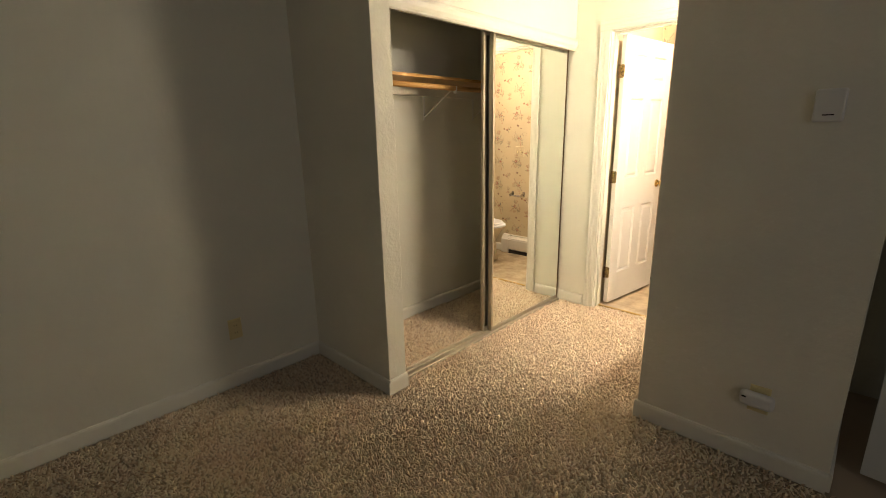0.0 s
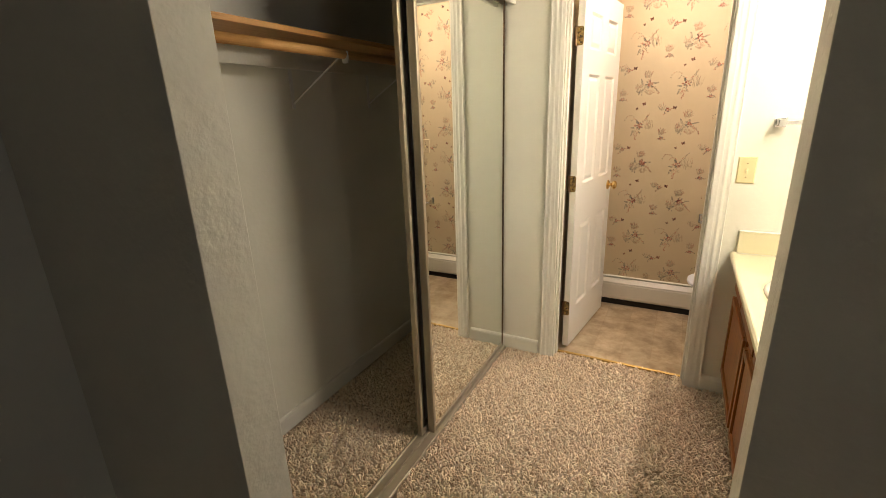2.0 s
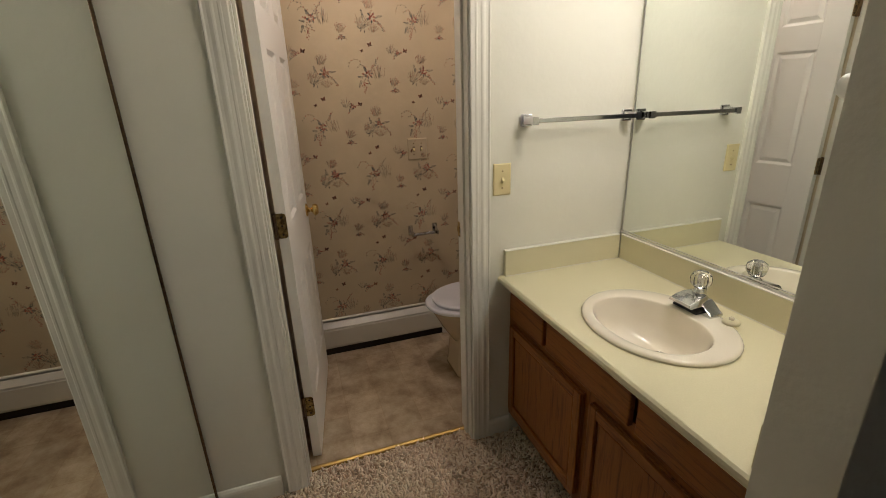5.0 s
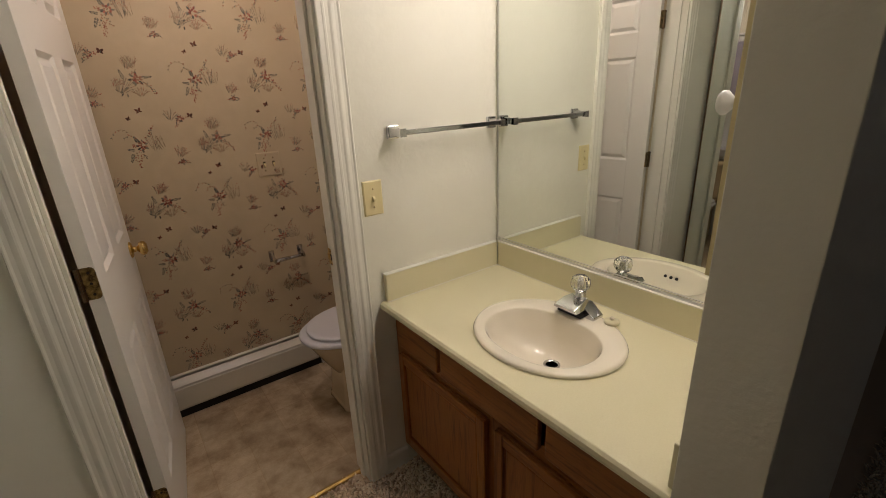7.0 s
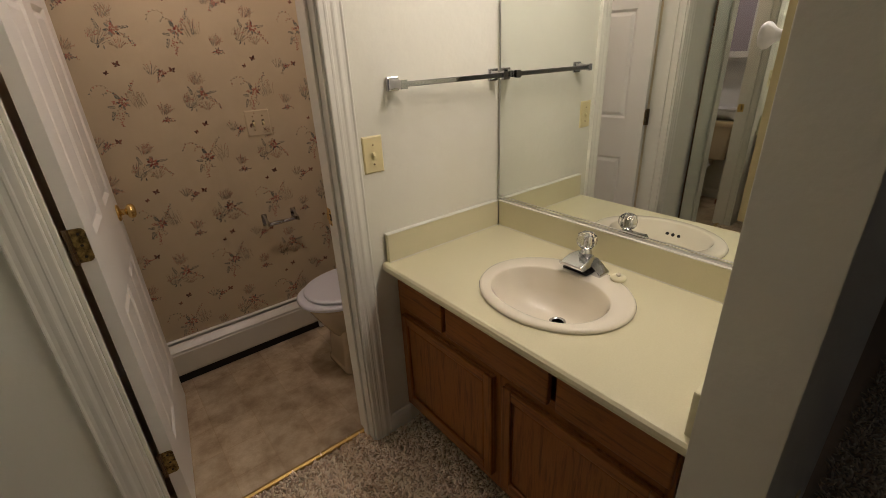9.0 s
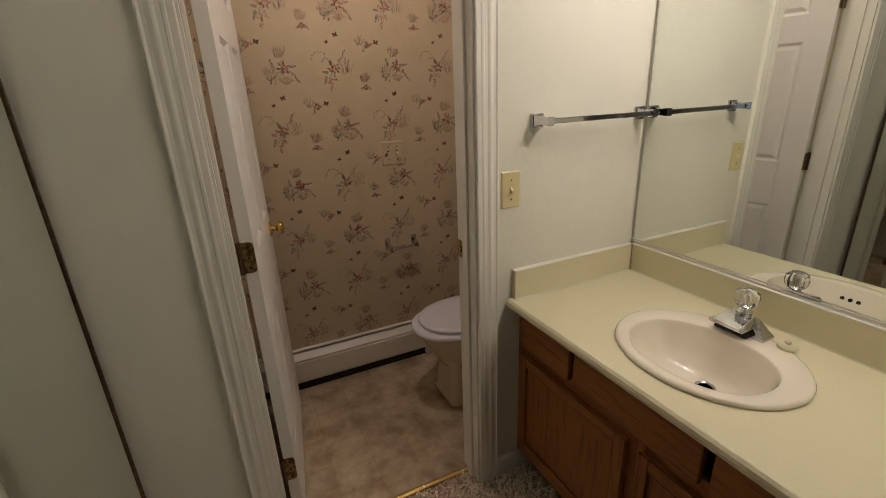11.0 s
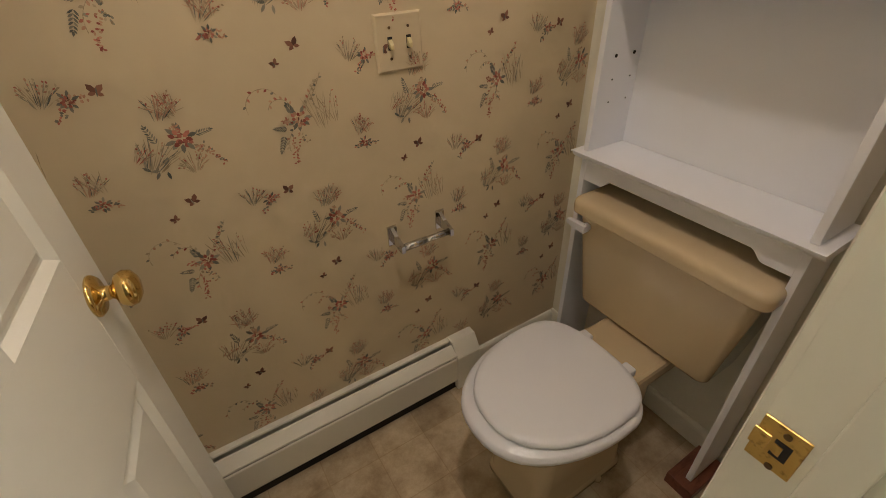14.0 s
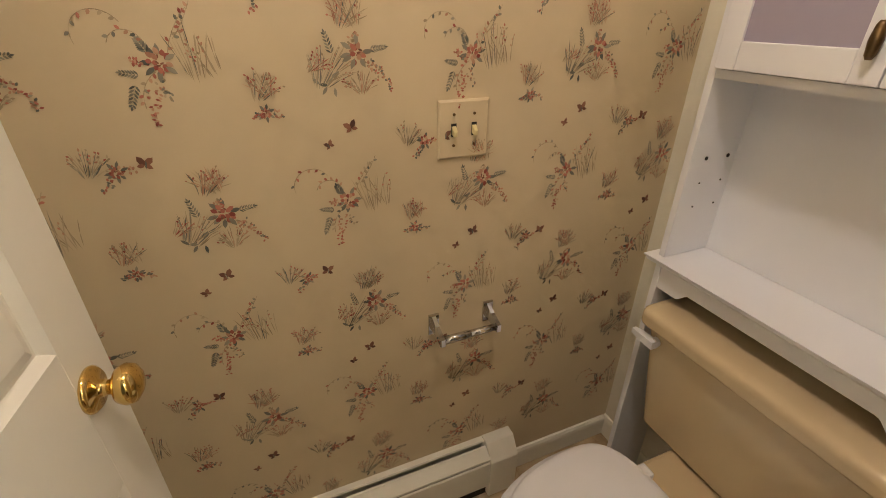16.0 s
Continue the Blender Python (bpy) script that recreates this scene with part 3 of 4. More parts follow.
stopper = thing("sink_stopper", "cream rubber sink stopper with metal ring on the rim", "sink stopper")
STX, STY = SX + 0.182, SY - 0.098
part("plug", lathe([(0.022, 0.0), (0.024, 0.006), (0.021, 0.011), (0.0, 0.012)], (STX, STY, CTR + 0.0125)), M_LAMIN, stopper, "", True)
part("pull", lathe([(0.006, 0.0), (0.008, 0.004), (0.004, 0.008), (0.0, 0.009)], (STX, STY, CTR + 0.0255), sides=12), M_SINK, stopper, "", True)

# mirror over the vanity, in a thin channel
MZ0, MZ1 = CTR + 0.108, 1.870
vmirror = thing("wall_mirror", "large frameless vanity mirror above the backsplash", "mirror")
part("glass", box(XE - 0.007, XE - 0.002, YP1 + 0.003, YH - 0.012, MZ0, MZ1), M_MIRROR, vmirror)
part("channel", joined(box(XE - 0.011, XE - 0.0005, YP1 + 0.003, YH - 0.004, MZ0 - 0.003, MZ0 + 0.004, 0.001), box(XE - 0.010, XE - 0.0005, YP1 + 0.003, YH - 0.004, MZ0 + 0.009, MZ0 + 0.012, 0.0008)), M_NICKEL, vmirror, "thin metal mirror channel")
part("edge_strip", box(XE - 0.009, XE - 0.0005, YH - 0.0115, YH - 0.0075, MZ0 + 0.0125, MZ1), M_NICKEL, vmirror)

# strip of globe bulbs above the mirror
strip = thing("vanity_light", "chrome bar of lit frosted shades above the mirror", "light fixture")
part("bar", box(XE - 0.035, XE - 0.001, 2.462, 3.140, 1.892, 1.998, 0.006), M_CHROME, strip)
for k in range(5):
    y = 2.512 + k * 0.144
    g = part("socket", rod((XE - 0.052, y, 1.945), (XE - 0.0345, y, 1.945), 0.020, sides=16), M_CHROME, strip)
    part("bulb", lathe([(0.0, -0.029)] + [(0.050 * math.sin(math.pi * q / 8), -0.029 * math.cos(math.pi * q / 8)) for q in range(1, 8)] + [(0.0, 0.029)], (XE - 0.102, y, 1.945), sides=18), M_BULB, g, "lit squat frosted glass shade", True)

# shallow cabinet on the partition beside the mirror
cabin = thing("medicine_cabinet", "shallow wooden wall cabinet with white knob", "medicine cabinet")
part("door", box(-0.331, 0.020, YP1 + 0.001, YP1 + 0.017, 1.160, 1.820, 0.002), M_TRIM, cabin)
part("edge_band", box(-0.334, -0.3312, YP1 + 0.001, YP1 + 0.017, 1.160, 1.820), M_IVORY, cabin, "tan wooden edge")
part("knob", lathe([(0.011, 0.0), (0.007, 0.006), (0.0065, 0.018), (0.009, 0.024), (0.017, 0.032), (0.0175, 0.037), (0.014, 0.041), (0.0, 0.042)], (-0.277, YP1 + 0.0165, 1.402), (0, 1, 0), 20), M_PLASTIC, cabin, "white round knob", True)

# towel bar and switch on the cream wall
bar = thing("towel_bar", "chrome towel bar with square posts", "towel bar")
for x in (-0.256, 0.172):
    p_ = part("post", box(x - 0.021, x + 0.021, YH - 0.012, YH - 0.0005, 1.296, 1.338, 0.003), M_CHROME, bar)
    part("arm", loft([[(x + u * w, y, 1.317 + v * h) for u, v in ((-1, -1), (1, -1), (1, 1), (-1, 1))] for y, w, h in ((YH - 0.012, 0.016, 0.016), (YH - 0.035, 0.010, 0.010), (YH - 0.052, 0.010, 0.011), (YH - 0.072, 0.012, 0.013))]), M_CHROME, p_)
part("bar", box(-0.245, 0.165, YH - 0.067, YH - 0.055, 1.309, 1.325, 0.002), M_CHROME, bar)


def switch_plate(name, label, x0, x1, z0, z1, y, toggles, mat, lift=0.006):
    ob = thing(name, label, "light switch")
    part("plate", loft([[(x0 + d, y - h, z0 + d), (x1 - d, y - h, z0 + d), (x1 - d, y - h, z1 - d), (x0 + d, y - h, z1 - d)] for d, h in ((0, 0.0005), (0.0, 0.003), (0.004, lift), (0.006, lift))]), mat, ob)
    zc = (z0 + z1) / 2
    for x in toggles:
        part("slot", box(x - 0.0055, x + 0.0055, y - lift - 0.0006, y - lift + 0.0004, zc - 0.013, zc + 0.013), M_DARK if mat is M_PAPER else M_IVORY, ob)
        part("toggle", loft([[(x + u * w, y - lift - d, zc + dz + v * h) for u, v in ((-1, -1), (1, -1), (1, 1), (-1, 1))] for d, w, h, dz in ((0.0005, 0.0045, 0.008, 0.0), (0.010, 0.0038, 0.005, -0.006), (0.011, 0.0030, 0.004, -0.006))]), M_IVORY, ob)
        for dz in (-0.030, 0.030):
            part("screw", rod((x, y - lift - 0.0012, zc + dz), (x, y - lift + 0.0005, zc + dz), 0.003, sides=10), M_BRONZE, ob)
    return ob


switch_plate("light_switch", "ivory single light switch on the cream wall", -0.381, -0.311, 1.058, 1.173, YH, (-0.346,), M_IVORY)

# ---------------------------------------------------------------- bathroom
switch_plate("light_switch", "double light switch with papered plate", -0.440, -0.330, 1.078, 1.192, YW, (-0.407, -0.363), M_PAPER)

heater = thing("baseboard_heater", "cream painted baseboard heater under the papered wall", "heater")
HX0, HX1 = -1.160, -0.290
part("back_plate", box(HX0, HX1, YW - 0.006, YW - 0.001, 0.015, 0.199), M_TRIM, heater)
part("top_cover", prism([(YW - 0.006, 0.199), (YW - 0.017, 0.198), (YW - 0.020, 0.194), (YW - 0.017, 0.191), (YW - 0.006, 0.192)], "x", HX0, HX1), M_TRIM, heater)
part("damper", prism([(YW - 0.025, 0.184), (YW - 0.028, 0.188), (YW - 0.033, 0.187), (YW - 0.062, 0.164), (YW - 0.063, 0.158), (YW - 0.060, 0.157)], "x", HX0, HX1), M_TRIM, heater)
part("front_cover", prism([(YW - 0.062, 0.154), (YW - 0.066, 0.149), (YW - 0.066, 0.050), (YW - 0.060, 0.036), (YW - 0.057, 0.036), (YW - 0.062, 0.052), (YW - 0.062, 0.148)], "x", HX0, HX1), M_TRIM, heater)
part("element", box(HX0, HX1, YW - 0.052, YW - 0.010, 0.050, 0.110), M_DARK, heater)
# Dark bar stands in for the shade beneath the heater.
part("foot_gap_shade", box(HX0, HX1, YW - 0.050, YW - 0.007, -0.009, 0.034), M_DARK, heater)
cap = [(YW - 0.001, -0.004), (YW - 0.069, -0.004), (YW - 0.069, 0.150), (YW - 0.034, 0.202), (YW - 0.001, 0.203)]
part("end_cap", prism(cap, "x", HX1 - 0.004, -0.200, bevel=0.003), M_TRIM, heater)

# toilet
toilet = thing("toilet", "tan porcelain toilet with closed white seat", "toilet")
TY, TF = 4.012, 0.020


def slab_ring(cx, cy, rx, ry, z, r=0.020):
    """A rectangle with rounded corners, its straight sides kept flat."""
    out = []
    for sx, sy, a0 in ((1, 1, 0), (-1, 1, 90), (-1, -1, 180), (1, -1, 270)):
        arc = [math.radians(a0 + 90 * k / 6) for k in range(7)]
        pts = [(cx + sx * (rx - r) + r * math.cos(a), cy + sy * (ry - r) + r * math.sin(a), z) for a in arc]
        first, last = pts[0], pts[-1]
        d0, d1 = math.radians(a0 - 90), math.radians(a0 + 180)
        out += [(first[0] + 0.003 * math.cos(d0), first[1] + 0.003 * math.sin(d0), z)] + pts + [(last[0] + 0.003 * math.cos(d1), last[1] + 0.003 * math.sin(d1), z)]
    return out


tank = [slab_ring(TF + 0.082 + dx, TY, rx, w, z, r) for z, w, rx, dx, r in ((0.390, 0.178, 0.062, 0.018, 0.018), (0.3905, 0.190, 0.068, 0.014, 0.020), (0.394, 0.197, 0.072, 0.011, 0.022), (0.400, 0.200, 0.074, 0.009, 0.022), (0.405, 0.2015, 0.0745, 0.0085, 0.022), (0.685, 0.2405, 0.0826, 0.0004, 0.022), (0.690, 0.241, 0.083, 0.000, 0.022))]
part("tank", loft(tank), M_TOILET, toilet, "", True)
lid = [slab_ring(TF + 0.080, TY, rx, ry, z, 0.030) for z, rx, ry in ((0.688, 0.090, 0.248), (0.689, 0.096, 0.254), (0.692, 0.100, 0.258), (0.696, 0.101, 0.259), (0.698, 0.101, 0.259), (0.714, 0.101, 0.259), (0.717, 0.1008, 0.2588), (0.724, 0.099, 0.257), (0.730, 0.094, 0.252), (0.7335, 0.086, 0.244), (0.7345, 0.078, 0.236), (0.735, 0.074, 0.232))]
part("tank_lid", loft(lid), M_TOILET, toilet, "", True)
lever = part("flush_lever", rod((TF - 0.012, TY + 0.205, 0.655), (TF + 0.004, TY + 0.205, 0.655), 0.012, sides=14), M_SEAT, toilet, "white plastic flush lever")
part("arm", loft([[(TF - 0.014 + a, y, 0.655 + b_) for a, b_ in ((-h, -h), (h, -h), (h, h), (-h, h))] for y, h in ((TY + 0.262, 0.006), (TY + 0.235, 0.009), (TY + 0.195, 0.010))]), M_SEAT, lever)
BX = -0.215


def egg(z, front, back, half, n=44):
    """A seat outline: a blunt back towards the tank and a rounded front."""
    out = []
    for i in range(n):
        a = 2 * math.pi * i / n
        c, s_ = math.cos(a), math.sin(a)
        out.append((BX - 0.006 + (back * abs(c) ** 0.58 if c > 0 else -front * abs(c)), TY + 0.006 + half * math.copysign(abs(s_) ** 0.86, s_), z))
    return out


bowl = [egg(0.150, 0.120, 0.130, 0.075), egg(0.200, 0.158, 0.150, 0.104), egg(0.250, 0.188, 0.154, 0.128), egg(0.300, 0.216, 0.154, 0.149), egg(0.350, 0.244, 0.150, 0.170), egg(0.376, 0.250, 0.140, 0.176), egg(0.380, 0.240, 0.135, 0.168)]
part("bowl", loft(bowl), M_TOILET, toilet, "", True)
foot = [slab_ring(BX + 0.018 + dx, TY + 0.004, rx, ry, z, 0.034) for z, rx, ry, dx in ((-0.006, 0.176, 0.113, 0.0), (0.012, 0.175, 0.112, 0.0), (0.018, 0.170, 0.107, 0.0), (0.022, 0.169, 0.106, 0.0), (0.120, 0.164, 0.101, 0.003), (0.215, 0.160, 0.098, 0.006), (0.245, 0.140, 0.085, 0.010))]
part("pedestal", loft(foot), M_TOILET, toilet, "", True)
part("deck", box(-0.105, TF + 0.100, TY - 0.105, TY + 0.105, 0.330, 0.386, 0.012), M_TOILET, toilet)
part("trapway", box(-0.080, 0.110, TY - 0.060, TY + 0.060, -0.006, 0.330, 0.03, 3), M_TOILET, toilet)
part("seat", loft([egg(0.380, 0.268, 0.128, 0.182), egg(0.386, 0.277, 0.132, 0.190), egg(0.398, 0.276, 0.131, 0.189), egg(0.404, 0.266, 0.124, 0.180)]), M_SEAT, toilet, "", True)
part("lid", loft([egg(0.407, 0.234, 0.134, 0.168), egg(0.410, 0.242, 0.138, 0.175), egg(0.419, 0.242, 0.138, 0.175), egg(0.424, 0.236, 0.133, 0.170), egg(0.4265, 0.222, 0.122, 0.158), egg(0.428, 0.120, 0.060, 0.080)]), M_SEAT, toilet, "", True)
for y in (TY - 0.070, TY + 0.070):
    part("hinge", box(-0.100, -0.062, y - 0.017, y + 0.019, 0.387, 0.413, 0.007), M_SEAT, toilet)
for y in (TY - 0.105, TY + 0.105):
    part("bolt_cap", lathe([(0.013, 0.0), (0.012, 0.010), (0.006, 0.016), (0.0, 0.017)], (-0.13, y, -0.006), sides=14), M_TOILET, toilet, "", True)

# white shelf unit standing over the toilet
unit = thing("bathroom_etagere", "white over-toilet cabinet with open shelf and glazed doors", "cabinet")
EX0, EX1, EY0, EY1, ELZ = 0.058, XE - 0.014, 3.746, 4.302, 0.838
for y0, y1, foot in ((EY0, EY0 + 0.016, 0.035), (EY1 - 0.016, EY1, -0.009)):
    part("leg_panel", box(EX0, EX1, y0, y1, foot, ELZ - 0.021, 0.001, 1), M_WHITE, unit)
    part("side_panel", box(EX0, EX1, y0, y1, ELZ + 0.001, 1.760, 0.001, 1), M_WHITE, unit)
ledge = [(EX1, ELZ - 0.020), (EX0 - 0.006, ELZ - 0.020), (EX0 - 0.014, ELZ - 0.012), (EX0 - 0.014, ELZ - 0.008), (EX0 - 0.022, ELZ - 0.004), (EX0 - 0.023, ELZ), (EX1, ELZ)]
part("ledge", prism(ledge, "y", EY0 - 0.022, EY1 + 0.022), M_WHITE, unit)
ap = [(EY0 + 0.0165, ELZ - 0.0205), (EY0 + 0.0165, 0.758), (EY0 + 0.070, 0.758)] + [(EY0 + 0.070 + 0.030 * k / 6, 0.758 + 0.022 * (0.5 - 0.5 * math.cos(math.pi * k / 6))) for k in range(1, 7)]
ap += [(EY0 + EY1 - y, z) for y, z in reversed(ap)]
part("apron", prism(ap, "x", EX0 + 0.002, EX0 + 0.016), M_WHITE, unit)
part("back_panel", box(EX1 - 0.005, EX1 - 0.001, EY0 + 0.016, EY1 - 0.016, ELZ + 0.001, 1.745), M_WHITE, unit)
part("cabinet_floor", box(EX0 + 0.001, EX1 - 0.006, EY0 + 0.0165, EY1 - 0.0165, 1.232, 1.248), M_WHITE, unit)
part("top", box(EX0 - 0.015, EX1, EY0 - 0.015, EY1 + 0.015, 1.761, 1.779, 0.004), M_WHITE, unit)
ymid = (EY0 + EY1) / 2
for y0, y1, ky in ((EY0 + 0.018, ymid - 0.001, ymid - 0.020), (ymid + 0.001, EY1 - 0.018, ymid + 0.020)):
    w = 0.040
    d = part("door", joined(joined(box(EX0 - 0.012, EX0 - 0.0005, y0, y0 + w, 1.250, 1.756, 0.002), box(EX0 - 0.012, EX0 - 0.0005, y1 - w, y1, 1.250, 1.756, 0.002)), joined(box(EX0 - 0.0118, EX0 - 0.0007, y0 + w, y1 - w, 1.250, 1.250 + w + 0.008, 0.002), box(EX0 - 0.0118, EX0 - 0.0007, y0 + w, y1 - w, 1.756 - w, 1.756, 0.002))), M_WHITE, unit)
    part("pane", box(EX0 - 0.007, EX0 - 0.004, y0 + w - 0.002, y1 - w + 0.002, 1.294, 1.718), M_PANE, d, "frosted grey-violet glass pane")
    part("pull", lathe([(0.004, 0.0), (0.007, 0.006), (0.009, 0.025), (0.007, 0.044), (0.004, 0.050)], (EX0 - 0.022, ky, 1.285), (0, 0, 1), 14), M_BRONZE, d, "dark bronze drop pull", True)
for z, r in ((0.960, 0.0022), (1.015, 0.0022), (1.070, 0.0045)):
    for x in (EX0 + 0.045, EX1 - 0.030):
        part("peg_hole", rod((x, EY1 - 0.0172, z), (x, EY1 - 0.0155, z), r, sides=10), M_DARK, unit)
tagged(part("wood_block", box(0.030, 0.185, 3.722, 3.800, -0.009, 0.034, 0.003), M_REDWOOD), "red-brown wood block under the cabinet leg", "wood block")

# paper holder
roll = thing("paper_holder", "empty chrome toilet paper holder on the papered wall", "toilet paper holder")
for x in (-0.450, -0.303):
    p_ = part("bracket", loft([[(x + u, YW - y, 0.672 + v) for u, v in ((-0.013, -h), (0.013, -h), (0.013, h), (-0.013, h))] for y, h in ((0.0005, 0.029), (0.005, 0.029), (0.006, 0.026))]), M_CHROME, roll)
    part("arm", loft([[(x + u * 0.005, YW - y, z + v * h) for u, v in ((-1, -1), (1, -1), (1, 1), (-1, 1))] for y, z, h in ((0.004, 0.676, 0.022), (0.030, 0.668, 0.014), (0.058, 0.660, 0.012), (0.066, 0.660, 0.010))]), M_CHROME, p_)
part("roller", rod((-0.445, YW - 0.056, 0.660), (-0.378, YW - 0.056, 0.660), 0.0105, sides=18), M_CHROME, roll, "", True)
part("roller", rod((-0.378, YW - 0.056, 0.660), (-0.308, YW - 0.056, 0.660), 0.009, sides=18), M_CHROME, roll, "", True)

dome = thing("ceiling_light", "small lit frosted dome on the bathroom ceiling", "light fixture")
part("pan", lathe([(0.085, 0.0), (0.085, -0.014), (0.060, -0.030), (0.035, -0.034), (0.0, -0.034)], (-0.60, 3.82, CEIL)), M_PLASTIC, dome)
part("globe", lathe([(0.0, -0.034)] + [(0.062 * math.sin(math.pi * q / 10), -0.048 + 0.013 * math.cos(math.pi * q / 10)) for q in range(1, 10)] + [(0.0, -0.061)], (-0.60, 3.82, CEIL)), M_DOME, dome, "", True)

# ---------------------------------------------------------------- bedroom
thermostat = thing("thermostat", "white wall thermostat on the partition", "thermostat")
part("body", box(0.104, 0.186, YP0 - 0.028, YP0 - 0.001, 1.356, 1.462, 0.008, 3), M_PLASTIC, thermostat)
part("slider", box(0.130, 0.161, YP0 - 0.030, YP0 - 0.027, 1.377, 1.381), M_DARK, thermostat)


def outlet(name, label, m):
    ob = thing(name, label, "outlet")
    part("plate", loft([[(u * (0.035 - d), -h, v * (0.0575 - d)) for u, v in ((-1, -1), (1, -1), (1, 1), (-1, 1))] for d, h in ((0, 0.0005), (0, 0.003), (0.004, 0.006))]), M_IVORY, ob)
    for z in (-0.020, 0.020):
        part("socket", lathe([(0.016, 0.0), (0.016, 0.0015), (0.0, 0.002)], (0, -0.0058, z), (0, -1, 0), 20), M_IVORY, ob)
        for x in (-0.006, 0.006):
            part("slot", box(x - 0.001, x + 0.001, -0.0084, -0.0070, z - 0.004, z + 0.005), M_DARK, ob)
    ob.matrix_world = m
    return ob


outlet("wall_outlet", "ivory electrical outlet low on the bedroom wall", pose(XW, 1.134, 0.326, 0, 0, 90))
outlet("wall_outlet", "ivory outlet on the partition behind a plug-in", pose(0.098, YP0, 0.284))
fresh = thing("plug_in_freshener", "white plug-in device in the partition outlet", "plug-in device")
part("body", box(0.034, 0.152, YP0 - 0.046, YP0 - 0.007, 0.258, 0.322, 0.019, 5), M_PLASTIC, fresh, "", True)
part("vent", box(0.044, 0.060, YP0 - 0.0485, YP0 - 0.047, 0.298, 0.305), M_DARK, fresh)

far_door = thing("door_2", "white interior door ajar in the dark", "door", "", "structure")
part("slab", box(0.0, 0.70, -0.035, 0.0, 0.012, 2.02, 0.002), M_DOOR, far_door)
part("door_knob", lathe([(0.028, 0), (0.010, 0.012), (0.024, 0.036), (0.0, 0.060)], (0.06, -0.035, 0.925), (0, -1, 0), 20), M_BRASS, far_door, "", True)
far_door.matrix_world = pose(0.436, 2.545, 0, 0, 0, -4)

# ---------------------------------------------------------------- wallpaper print: sprigs, bouquets, butterflies


def ink(name, dark, light):
    """Printed colour, each brush stroke its own shade."""
    m = material(name, light, 0.6)
    g = m.node_tree.nodes.new("ShaderNodeNewGeometry")
    wire(m, ramp(m, g, "Random Per Island", [(0.0, dark), (1.0, light)]), "Color", m.node_tree.nodes["Principled BSDF"], "Base Color")
    return m


INKS = [ink("ink_red", (0.27, 0.060, 0.045), (0.60, 0.235, 0.165)), ink("ink_orange", (0.40, 0.19, 0.12), (0.60, 0.37, 0.24)), ink("ink_green", (0.105, 0.110, 0.095), (0.36, 0.325, 0.245)), ink("ink_olive", (0.31, 0.235, 0.145), (0.56, 0.455, 0.305)), ink("ink_brown", (0.10, 0.040, 0.028), (0.30, 0.135, 0.080))]
RED, ORANGE, GREEN, OLIVE, BROWN = range(5)
rnd = random.Random(7)


def blob(out, x, z, length, width, angle, ink):
    """One pointed brush stroke, lying flat."""
    c, s_ = math.cos(angle), math.sin(angle)
    pts = [(0, 0), (0.3, 0.42), (0.65, 0.42), (1, 0), (0.65, -0.42), (0.3, -0.42)]
    out.append(([(x + length * u * c - width * v * s_, z + length * u * s_ + width * v * c) for u, v in pts], ink))


def flower(out, x, z, r):
    for a in (-2.5, -1.7, -0.9, 0.2, 1.3, 2.3, 3.2):
        a += rnd.uniform(-0.3, 0.3)
        blob(out, x + 0.45 * r * math.cos(a), z + 0.45 * r * math.sin(a), r * rnd.uniform(0.75, 1.0), r * 0.40, a, GREEN)
    for k in range(13):
        a = k * 0.97 + rnd.uniform(-0.3, 0.3)
        d = rnd.uniform(0.05, 0.55)
        blob(out, x + d * r * math.cos(a), z + d * r * math.sin(a), r * rnd.uniform(0.4, 0.6), r * 0.40, a + rnd.uniform(-0.5, 0.5), rnd.choice((RED, RED, ORANGE)))
    for k in range(4):
        blob(out, x + rnd.uniform(-0.3, 0.3) * r, z + rnd.uniform(-0.3, 0.3) * r, r * 0.35, r * 0.16, rnd.uniform(0, 6), BROWN)


def tuft(out, x, z, h, spread, count, inks, lean=0.0):
    """A clump of grass blades fanning from a narrow foot, bent outwards, with buds at the tips."""
    for k in range(count):
        t = k / max(count - 1, 1) - 0.5
        a = math.pi / 2 - lean - spread * t + rnd.uniform(-0.14, 0.14)
        bx, bz, ink = x + t * h * 0.34 + rnd.uniform(-0.04, 0.04) * h, z + rnd.uniform(-0.05, 0.12) * h + 0.25 * h * t * t, rnd.choice(inks)
        L = h * rnd.uniform(0.40, 0.56) * (1.0 - 0.5 * abs(t))
        w = rnd.uniform(0.0015, 0.0024)
        blob(out, bx, bz, L * 1.15, w, a, ink)
        bx, bz, a = bx + L * math.cos(a), bz + L * math.sin(a), a - 0.35 * spread * t
        blob(out, bx, bz, L * 1.1, w * 0.85, a, ink)
        if rnd.random() < 0.35:
            for q in (0.2, 0.6, 0.95):
                blob(out, bx + L * q * math.cos(a) + rnd.uniform(-0.002, 0.002), bz + L * q * math.sin(a), rnd.uniform(0.004, 0.006), 0.0032, a + rnd.uniform(-0.9, 0.9), rnd.choice((ORANGE, OLIVE, RED)))


def fern(out, x, z, length, angle, leaf, ink):
    n = 6
    for k in range(n):
        t = k / n
        px, pz = x + length * t * math.cos(angle), z + length * t * math.sin(angle)
        for side in (-1, 1):
            blob(out, px, pz, leaf * (1.15 - 0.5 * t), leaf * 0.36, angle + side * 0.75, ink)
    blob(out, x + length * 0.9 * math.cos(angle), z + length * 0.9 * math.sin(angle), leaf * 0.8, leaf * 0.4, angle, ink)


